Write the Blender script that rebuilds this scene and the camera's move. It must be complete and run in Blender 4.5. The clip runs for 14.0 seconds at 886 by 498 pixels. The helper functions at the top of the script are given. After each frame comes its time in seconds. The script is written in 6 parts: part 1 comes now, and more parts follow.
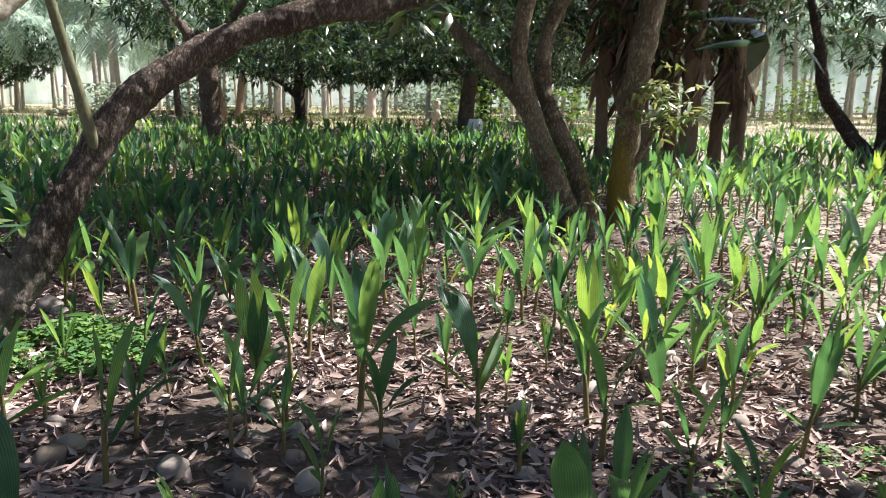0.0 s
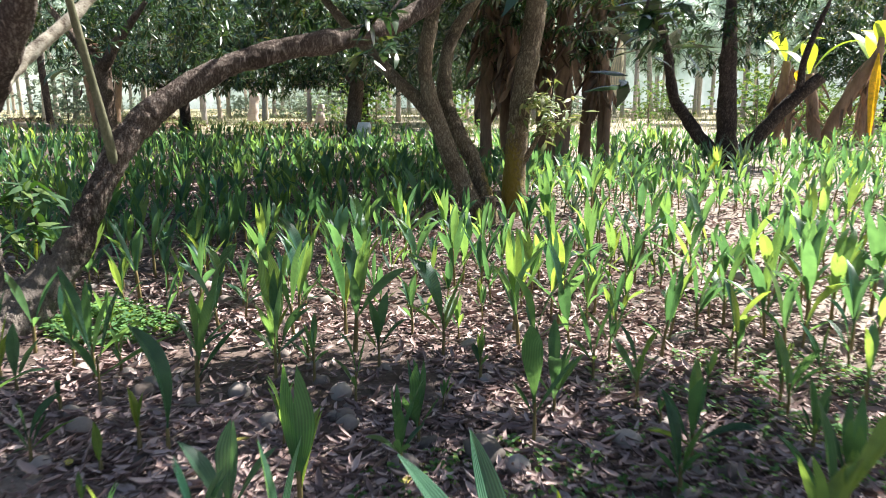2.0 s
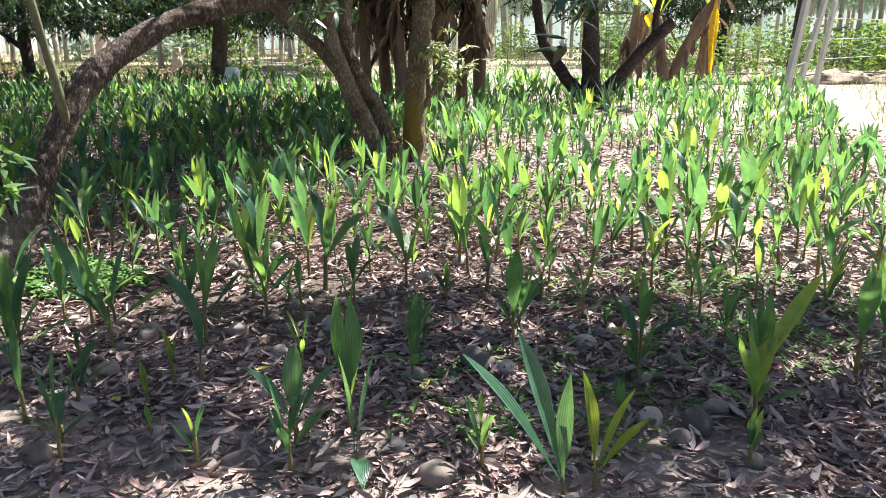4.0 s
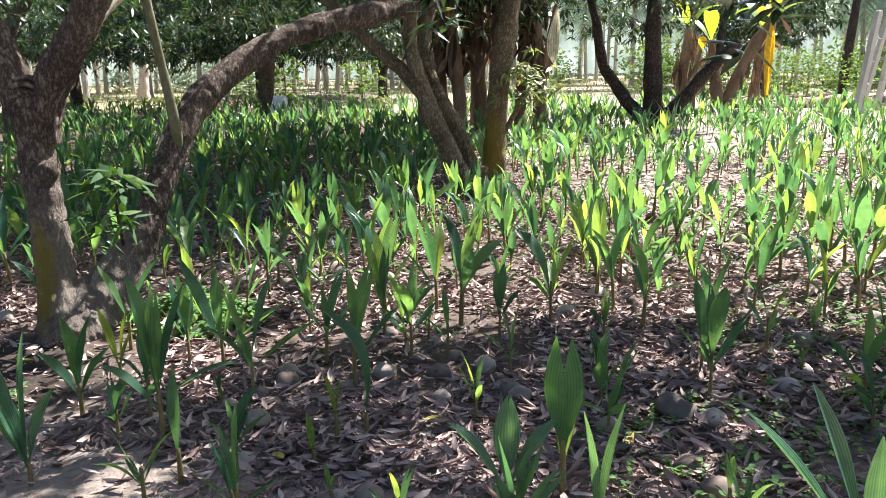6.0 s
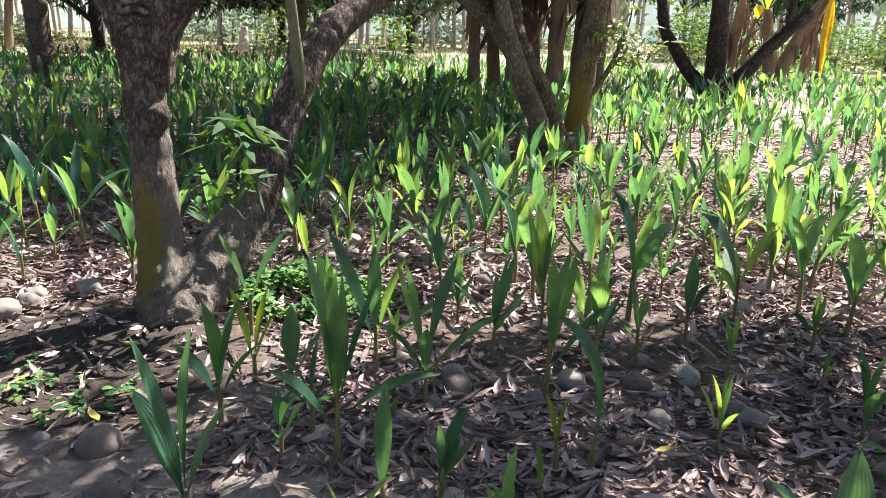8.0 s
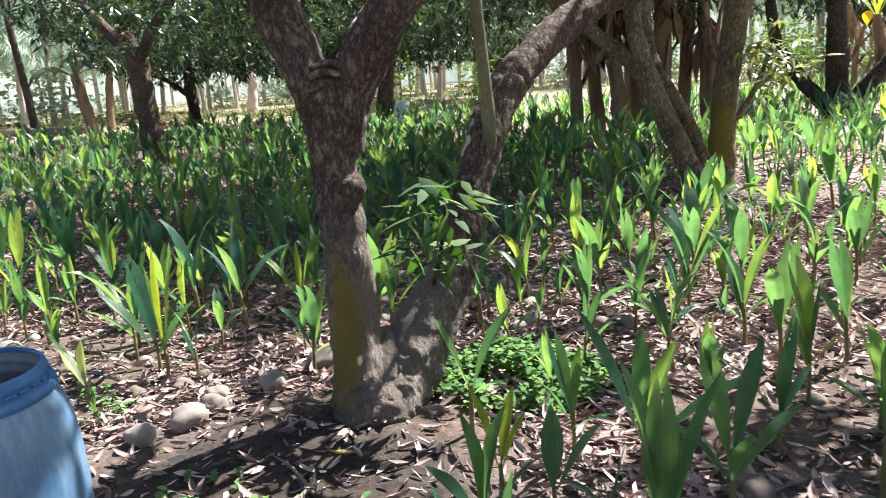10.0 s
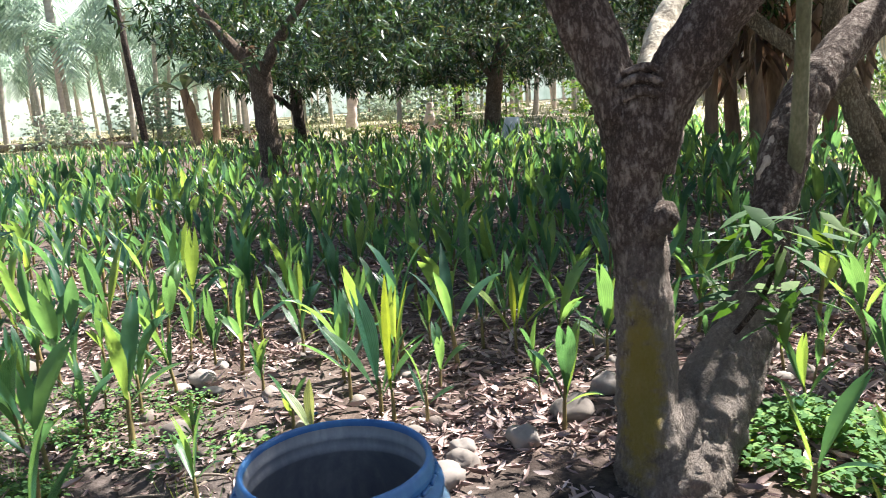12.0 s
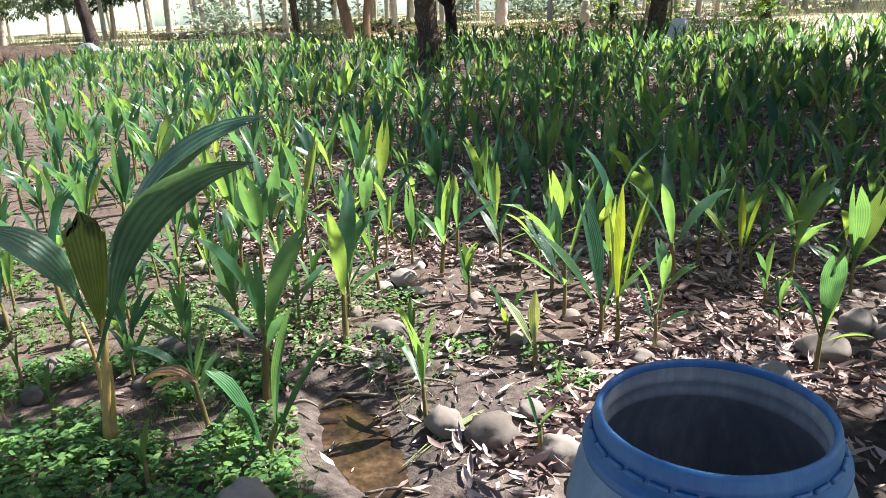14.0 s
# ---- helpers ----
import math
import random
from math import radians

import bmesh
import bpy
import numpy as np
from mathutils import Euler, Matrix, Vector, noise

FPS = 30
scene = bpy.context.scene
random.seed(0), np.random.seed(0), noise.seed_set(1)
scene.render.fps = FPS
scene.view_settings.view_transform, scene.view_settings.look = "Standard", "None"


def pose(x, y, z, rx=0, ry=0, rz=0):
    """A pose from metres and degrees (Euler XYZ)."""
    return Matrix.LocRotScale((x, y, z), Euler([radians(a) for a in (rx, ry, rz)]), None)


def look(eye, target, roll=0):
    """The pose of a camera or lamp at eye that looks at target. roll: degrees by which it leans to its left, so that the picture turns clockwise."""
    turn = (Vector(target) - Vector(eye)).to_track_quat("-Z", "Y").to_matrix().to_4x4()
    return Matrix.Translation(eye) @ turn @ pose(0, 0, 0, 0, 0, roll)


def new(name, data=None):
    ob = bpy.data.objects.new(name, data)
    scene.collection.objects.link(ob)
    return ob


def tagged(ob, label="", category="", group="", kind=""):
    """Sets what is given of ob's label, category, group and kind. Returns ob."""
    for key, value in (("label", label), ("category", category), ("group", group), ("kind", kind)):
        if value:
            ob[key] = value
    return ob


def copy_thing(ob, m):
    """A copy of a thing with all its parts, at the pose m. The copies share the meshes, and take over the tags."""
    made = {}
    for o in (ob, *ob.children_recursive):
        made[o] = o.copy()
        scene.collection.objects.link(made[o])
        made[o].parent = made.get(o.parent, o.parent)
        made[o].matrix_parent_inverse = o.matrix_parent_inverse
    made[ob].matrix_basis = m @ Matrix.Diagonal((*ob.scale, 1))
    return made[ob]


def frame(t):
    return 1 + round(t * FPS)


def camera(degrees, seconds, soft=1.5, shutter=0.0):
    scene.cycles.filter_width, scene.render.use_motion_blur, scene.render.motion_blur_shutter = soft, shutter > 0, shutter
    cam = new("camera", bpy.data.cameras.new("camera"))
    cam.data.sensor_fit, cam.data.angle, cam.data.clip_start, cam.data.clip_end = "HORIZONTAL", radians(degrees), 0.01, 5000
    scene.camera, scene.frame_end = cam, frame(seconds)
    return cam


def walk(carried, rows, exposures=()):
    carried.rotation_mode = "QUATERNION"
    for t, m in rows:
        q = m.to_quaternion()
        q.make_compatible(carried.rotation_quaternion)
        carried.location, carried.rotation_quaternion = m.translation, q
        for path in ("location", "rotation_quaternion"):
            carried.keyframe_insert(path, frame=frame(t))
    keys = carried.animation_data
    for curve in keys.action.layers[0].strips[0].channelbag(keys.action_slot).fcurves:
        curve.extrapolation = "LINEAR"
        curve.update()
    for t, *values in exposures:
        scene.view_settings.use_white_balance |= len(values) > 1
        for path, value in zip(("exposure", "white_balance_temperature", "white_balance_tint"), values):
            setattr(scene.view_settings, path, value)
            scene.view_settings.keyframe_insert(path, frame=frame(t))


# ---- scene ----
cam = camera(59.8, 14.0, soft=0.8, shutter=0.15)
PATH = [
    (0.0, (1.226, 1.900, 1.465), (0.397, 3.677, 1.072), 0.6),
    (0.5, (1.039, 2.468, 1.382), (0.107, 4.170, 0.899), 0.2),
    (1.0, (0.942, 2.801, 1.350), (0.027, 4.523, 0.906), 0.2),
    (1.5, (1.009, 2.032, 1.457), (0.183, 3.811, 1.066), -0.9),
    (2.0, (1.264, 0.451, 1.616), (0.730, 2.338, 1.223), -0.1),
    (2.1, (1.355, 0.008, 1.628), (0.830, 1.903, 1.260), -0.1),
    (2.2, (1.404, -0.361, 1.648), (0.900, 1.539, 1.280), 0.0),
    (4.3, (0.586, -0.212, 1.752), (0.427, 1.704, 1.201), -0.4), 
    (4.5, (0.506, -0.17, 1.75), (0.287, 1.741, 1.202), -1.3), 
    (5, (0.372, -0.017, 1.769), (0.041, 1.889, 1.263), -3.2), 
    (5.5, (0.249, 0.104, 1.697), (-0.126, 1.995, 1.164), 0.5), 
    (6, (-0.097, 0.141, 1.646), (-0.331, 2.071, 1.177), -1.1), 
    (6.5, (-0.302, 0.259, 1.606), (-0.454, 2.179, 1.065), 1.4), 
    (7, (-0.541, 0.462, 1.577), (-0.818, 2.374, 1.06), 0.5), 
    (7.5, (-0.787, 0.624, 1.556), (-1.082, 2.517, 0.983), 2.4), 
    (7.7, (-0.915, 0.68, 1.547), (-1.161, 2.581, 0.977), 1.9), 
    (9.8, (-1.763, 1.212, 1.545), (-2.139, 3.118, 1.073), -3.7), 
    (10, (-1.843, 1.222, 1.548), (-2.286, 3.119, 1.096), -4.2), 
    (10.5, (-2.08, 1.346, 1.548), (-2.66, 3.223, 1.174), -3.7), 
    (11, (-2.339, 1.532, 1.555), (-2.968, 3.395, 1.187), -6.3), 
    (11.5, (-2.563, 1.613, 1.547), (-3.156, 3.476, 1.125), -2.9), 
    (12, (-2.84, 1.521, 1.568), (-3.473, 3.377, 1.172), -3.9), 
    (12.5, (-3.048, 1.447, 1.548), (-3.974, 3.144, 1.036), -3.7), 
    (13, (-3.162, 1.504, 1.513), (-4.252, 3.079, 0.938), -4.6), 
    (13.5, (-3.287, 1.577, 1.525), (-4.279, 3.207, 0.926), -2.9), 
    (14, (-3.371, 1.598, 1.537), (-4.296, 3.26, 0.919), -2.7),
]
walk(cam, [(t, look(eye, target, roll)) for t, eye, target, roll in PATH],
     [(0.0, 1.42), (1.0, 1.55), (1.5, 1.50), (2.2, 1.80), (7.7, 1.80), (10.0, 1.85), (12.4, 1.94), (13.2, 1.76), (14.0, 1.78)])

# ---- daylight ----
SUN_EL, SUN_AZ = 52.0, 40.0   # height, and turn from the y axis towards x, in degrees
world = bpy.data.worlds.new("sky")
scene.world = world
world.use_nodes = True
wn = world.node_tree
sky = wn.nodes.new("ShaderNodeTexSky")
sky.sky_type = "NISHITA"
sky.sun_disc = False
sky.sun_elevation, sky.sun_rotation = radians(SUN_EL), radians(SUN_AZ)
sky.dust_density = 2.0
back = wn.nodes["Background"]
wn.links.new(sky.outputs["Color"], back.inputs["Color"])
back.inputs["Strength"].default_value = 0.052
sun_data = bpy.data.lights.new("sun", "SUN")
sun_data.energy, sun_data.angle, sun_data.color = 5.0, radians(0.6), (1.0, 0.962, 0.915)
sun = new("sun", sun_data)
SUN_DIR = Vector((math.sin(radians(SUN_AZ)) * math.cos(radians(SUN_EL)), math.cos(radians(SUN_AZ)) * math.cos(radians(SUN_EL)), math.sin(radians(SUN_EL))))
sun.matrix_world = look(SUN_DIR * 60, (0, 0, 0))

# ---- materials ----
rng = random.Random(7)


def shader(name):
    m = bpy.data.materials.new(name)
    m.use_nodes = True
    nt = m.node_tree
    return m, nt, nt.nodes["Principled BSDF"]


def ramp(nt, fac, stops):
    n = nt.nodes.new("ShaderNodeValToRGB")
    els = n.color_ramp.elements
    while len(els) < len(stops):
        els.new(0.5)
    for el, (p, c) in zip(els, stops):
        el.position, el.color = p, (*c, 1)
    nt.links.new(fac, n.inputs["Fac"])
    return n.outputs["Color"]


def noise_tex(nt, scale, detail=4, vec=None, rough=0.55):
    n = nt.nodes.new("ShaderNodeTexNoise")
    n.inputs["Scale"].default_value, n.inputs["Detail"].default_value, n.inputs["Roughness"].default_value = scale, detail, rough
    if vec is not None:
        nt.links.new(vec, n.inputs["Vector"])
    return n.outputs["Fac"]


def coords(nt, scale=(1, 1, 1), kind="Object"):
    tc = nt.nodes.new("ShaderNodeTexCoord")
    mp = nt.nodes.new("ShaderNodeMapping")
    mp.inputs["Scale"].default_value = scale
    nt.links.new(tc.outputs[kind], mp.inputs["Vector"])
    return mp.outputs["Vector"]


def mix(nt, fac, a, b, blend="MIX"):
    n = nt.nodes.new("ShaderNodeMix")
    n.data_type, n.blend_type = "RGBA", blend
    for sock, v in ((n.inputs[0], fac), (n.inputs[6], a), (n.inputs[7], b)):
        if isinstance(v, (int, float)):
            sock.default_value = v
        elif isinstance(v, tuple):
            sock.default_value = (*v, 1)
        else:
            nt.links.new(v, sock)
    return n.outputs[2]


def calc(nt, op, a, b=0.0, c=0.0):
    n = nt.nodes.new("ShaderNodeMath")
    n.operation = op
    for sock, v in zip(n.inputs, (a, b, c)):
        if isinstance(v, (int, float)):
            sock.default_value = v
        else:
            nt.links.new(v, sock)
    return n.outputs[0]


def bump(nt, b, height, strength, dist=0.02):
    n = nt.nodes.new("ShaderNodeBump")
    n.inputs["Strength"].default_value, n.inputs["Distance"].default_value = strength, dist
    nt.links.new(height, n.inputs["Height"])
    nt.links.new(n.outputs["Normal"], b.inputs["Normal"])
    return n.outputs["Normal"]


def rand_of(nt, island):
    if island:
        return nt.nodes.new("ShaderNodeNewGeometry").outputs["Random Per Island"]
    return nt.nodes.new("ShaderNodeObjectInfo").outputs["Random"]


def leaf_material(name, stops, island, through_amount=0.35, rough=0.35, pleat=0.0, glow=(3.3, 2.1, 0.75), noise_scale=9.0, gloss=0.55):
    """Living leaf: gloss over a green that varies from leaf to leaf, and light that passes through."""
    m, nt, b = shader(name)
    col = ramp(nt, rand_of(nt, island), stops)
    n = noise_tex(nt, noise_scale, 3, coords(nt))
    col = mix(nt, 1.0, col, ramp(nt, n, [(0.3, (0.72, 0.74, 0.72)), (0.7, (1.25, 1.2, 1.1))]), "MULTIPLY")
    if pleat:
        uv = nt.nodes.new("ShaderNodeUVMap")
        sep = nt.nodes.new("ShaderNodeSeparateXYZ")
        nt.links.new(uv.outputs["UV"], sep.inputs[0])
        w = calc(nt, "MULTIPLY_ADD", calc(nt, "SINE", calc(nt, "MULTIPLY", sep.outputs[0], 2 * math.pi * pleat)), 0.5, 0.5)
        col = mix(nt, 1.0, col, ramp(nt, w, [(0.0, (0.80, 0.82, 0.80)), (0.6, (1.05, 1.04, 1.0)), (1.0, (1.25, 1.2, 1.15))]), "MULTIPLY")
        bump(nt, b, w, 0.5, 0.004)
    nt.links.new(col, b.inputs["Base Color"])
    b.inputs["Roughness"].default_value = rough
    b.inputs["Specular IOR Level"].default_value = gloss
    tr = nt.nodes.new("ShaderNodeBsdfTranslucent")
    nt.links.new(mix(nt, 1.0, col, glow, "MULTIPLY"), tr.inputs["Color"])
    ms = nt.nodes.new("ShaderNodeMixShader")
    ms.inputs[0].default_value = through_amount
    nt.links.new(b.outputs[0], ms.inputs[1])
    nt.links.new(tr.outputs[0], ms.inputs[2])
    nt.links.new(ms.outputs[0], nt.nodes["Material Output"].inputs["Surface"])
    return m


def plain(name, stops, scale=8.0, rough=0.8, bump_at=0.3, dist=0.01, stretch=(1, 1, 1), island=None, metal=0.0):
    """Rough natural surface: a colour that wanders at two scales, and relief."""
    m, nt, b = shader(name)
    v = coords(nt, stretch)
    n1, n2 = noise_tex(nt, scale, 5, v), noise_tex(nt, scale * 6, 4, v)
    f = calc(nt, "MULTIPLY_ADD", n2, 0.4, calc(nt, "MULTIPLY", n1, 0.6))
    if island is not None:
        f = calc(nt, "MULTIPLY_ADD", rand_of(nt, island), 0.55, calc(nt, "MULTIPLY", f, 0.5))
    nt.links.new(ramp(nt, f, stops), b.inputs["Base Color"])
    b.inputs["Roughness"].default_value, b.inputs["Metallic"].default_value = rough, metal
    b.inputs["Specular IOR Level"].default_value = 0.3
    if bump_at:
        bump(nt, b, f, bump_at, dist)
    return m


GREENS = [(0.0, (0.017, 0.066, 0.055)), (0.4, (0.028, 0.094, 0.070)), (0.72, (0.045, 0.128, 0.072)), (0.93, (0.066, 0.155, 0.068)), (1.0, (0.084, 0.172, 0.064))]
mat_leaf = leaf_material("palm_leaf", GREENS, False, 0.44, 0.36, pleat=13, glow=(5.8, 3.7, 1.4))
mat_leaf_mid = leaf_material("palm_leaf_mid", [(0, (0.04, 0.14, 0.06)), (1, (0.052, 0.16, 0.065))], False, 0.25, 0.35, pleat=13)
mat_leaf_young = leaf_material("palm_leaf_young", [(0, (0.095, 0.195, 0.05)), (1, (0.15, 0.25, 0.058))], False, 0.42, 0.4, pleat=9, glow=(3.2, 2.2, 0.8))
mat_leaf_blue = leaf_material("palm_leaf_bloom", [(0, (0.045, 0.125, 0.085)), (1, (0.07, 0.165, 0.115))], False, 0.32, 0.3, pleat=9, glow=(3.0, 2.4, 1.0))
mat_leaf_pale = leaf_material("palm_leaf_pale", [(0, (0.24, 0.32, 0.15)), (1, (0.36, 0.42, 0.24))], False, 0.35, 0.45, pleat=7, glow=(1.6, 1.4, 0.8))
mat_leaf_far = leaf_material("palm_leaf_far", GREENS, True, 0.46, 0.36, glow=(5.8, 3.7, 1.4))
mat_leaf_big = leaf_material("palm_leaf_big", [(0, (0.065, 0.15, 0.105)), (1, (0.085, 0.18, 0.125))], False, 0.25, 0.25, pleat=10, glow=(2.2, 1.9, 1.0))
mat_leaf_olive = leaf_material("palm_leaf_olive", [(0, (0.10, 0.15, 0.05)), (1, (0.13, 0.17, 0.055))], False, 0.42, 0.5, pleat=9, glow=(2.0, 1.7, 0.6))
mat_stem_pale = plain("palm_stalk", [(0.3, (0.30, 0.20, 0.07)), (0.55, (0.48, 0.34, 0.13)), (0.75, (0.22, 0.12, 0.06))], 18, 0.6, 0.3, stretch=(1, 1, 0.15))
mat_leaf_dry = leaf_material("palm_leaf_dry", [(0, (0.30, 0.20, 0.12)), (1, (0.45, 0.33, 0.21))], False, 0.25, 0.7, pleat=6, glow=(1, .9, .7))
mat_stem = plain("palm_stem", [(0.3, (0.10, 0.095, 0.035)), (0.55, (0.20, 0.155, 0.065)), (0.8, (0.14, 0.065, 0.035))], 14, 0.55, 0.2, stretch=(1, 1, 0.3))
mat_mango = leaf_material("mango_leaf", [(0, (0.018, 0.048, 0.025)), (0.5, (0.029, 0.068, 0.030)), (0.85, (0.046, 0.092, 0.034)), (1, (0.12, 0.12, 0.055))], True, 0.2, 0.24, glow=(2.2, 2.1, 0.9), gloss=0.9)
mat_mango_young = leaf_material("mango_leaf_near", [(0, (0.025, 0.075, 0.028)), (0.7, (0.042, 0.11, 0.032)), (1, (0.09, 0.15, 0.035))], True, 0.3, 0.8, glow=(1.9, 1.7, 0.5))
mat_pale_leaf = leaf_material("pale_leaf", [(0, (0.10, 0.16, 0.06)), (0.6, (0.20, 0.26, 0.11)), (1, (0.36, 0.36, 0.22))], True, 0.3, 0.35, glow=(1.5, 1.4, 0.7))
mat_dry = leaf_material("dry_leaf", [(0, (0.075, 0.047, 0.037)), (0.5, (0.15, 0.098, 0.075)), (1, (0.29, 0.205, 0.155))], True, 0.18, 0.75, glow=(1.0, 0.85, 0.7))
mat_litter = plain("leaf_litter", [(0.05, (0.052, 0.033, 0.03)), (0.22, (0.165, 0.108, 0.098)), (0.46, (0.32, 0.228, 0.208)), (0.68, (0.46, 0.35, 0.32)), (0.9, (0.63, 0.52, 0.48))], 6, 0.75, 0.1, island=True)
mat_herb = leaf_material("herb_leaf", [(0, (0.05, 0.14, 0.052)), (0.6, (0.085, 0.205, 0.066)), (1, (0.16, 0.28, 0.08))], True, 0.32, 0.85)
mat_grass = leaf_material("grass", [(0, (0.13, 0.17, 0.08)), (0.6, (0.26, 0.27, 0.15)), (1, (0.44, 0.40, 0.27))], True, 0.3, 0.6, glow=(1.25, 1.2, 0.8))
mat_banana = leaf_material("banana_leaf", [(0, (0.10, 0.24, 0.04)), (0.75, (0.16, 0.30, 0.05)), (1, (0.32, 0.36, 0.07))], False, 0.42, 0.4, pleat=16)
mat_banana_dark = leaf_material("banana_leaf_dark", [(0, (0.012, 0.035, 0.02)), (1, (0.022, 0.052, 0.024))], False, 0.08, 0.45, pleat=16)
# distant haze is mixed into this pale bluish frond green
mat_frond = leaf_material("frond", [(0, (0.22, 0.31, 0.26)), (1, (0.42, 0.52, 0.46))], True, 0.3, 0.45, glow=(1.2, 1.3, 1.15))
mat_agave = leaf_material("agave_leaf", [(0, (0.10, 0.20, 0.16)), (1, (0.16, 0.28, 0.24))], False, 0.1, 0.5)
mat_yellow = leaf_material("yellow_leaf", [(0, (0.74, 0.48, 0.03)), (1, (0.80, 0.54, 0.04))], False, 0.4, 0.5, pleat=10, glow=(1.1, 1.0, 0.5))
mat_bleached = leaf_material("bleached_leaf", [(0, (0.62, 0.58, 0.50)), (1, (0.72, 0.69, 0.62))], False, 0.35, 0.6, pleat=8, glow=(1, 1, 0.9))
mat_yellow_fallen = plain("fallen_yellow", [(0.3, (0.42, 0.34, 0.07)), (0.7, (0.55, 0.48, 0.14))], 20, 0.6, 0.1)
mat_bark_palm = plain("palm_bark", [(0.3, (0.30, 0.26, 0.22)), (0.55, (0.47, 0.42, 0.37)), (0.75, (0.62, 0.57, 0.52))], 2.5, 0.85, 0.4, 0.03, stretch=(1, 1, 3))
mat_bark_pink = plain("palm_bark_pale", [(0.3, (0.42, 0.33, 0.29)), (0.7, (0.63, 0.53, 0.48))], 3, 0.85, 0.3, 0.03, stretch=(1, 1, 3))
mat_banana_stem = plain("banana_stem", [(0.3, (0.11, 0.07, 0.05)), (0.55, (0.24, 0.16, 0.11)), (0.8, (0.36, 0.26, 0.16))], 4, 0.75, 0.5, 0.03, stretch=(1, 1, 0.25))
mat_stone = plain("stone", [(0.25, (0.10, 0.085, 0.075)), (0.5, (0.185, 0.16, 0.143)), (0.8, (0.30, 0.265, 0.24))], 9, 0.85, 0.7, 0.01, island=False)
mat_husk = plain("coconut_husk", [(0.2, (0.13, 0.10, 0.085)), (0.5, (0.25, 0.21, 0.185)), (0.9, (0.42, 0.37, 0.335))], 11, 0.88, 0.7, 0.01, stretch=(1, 1, 0.35), island=False)
mat_white = plain("white_plastic", [(0.3, (0.70, 0.72, 0.74)), (0.7, (0.85, 0.86, 0.86))], 5, 0.5, 0.2)
mat_sheet = plain("plastic_sheet", [(0.3, (0.13, 0.16, 0.17)), (0.7, (0.22, 0.26, 0.27))], 3, 0.6, 0.5, 0.05)
mat_concrete = plain("concrete", [(0.3, (0.36, 0.35, 0.33)), (0.7, (0.55, 0.54, 0.51))], 7, 0.9, 0.3)
mat_wire = plain("wire", [(0.3, (0.2, 0.19, 0.18)), (0.7, (0.35, 0.33, 0.3))], 20, 0.5, 0.0, metal=0.8)
mat_deadwood = plain("dead_wood", [(0.3, (0.11, 0.085, 0.065)), (0.55, (0.22, 0.18, 0.145)), (0.8, (0.36, 0.31, 0.26))], 5, 0.85, 0.6, 0.02, stretch=(1, 1, 1))
mat_rubber = plain("black_rubber", [(0.3, (0.012, 0.012, 0.012)), (0.7, (0.03, 0.03, 0.03))], 10, 0.6, 0.2)


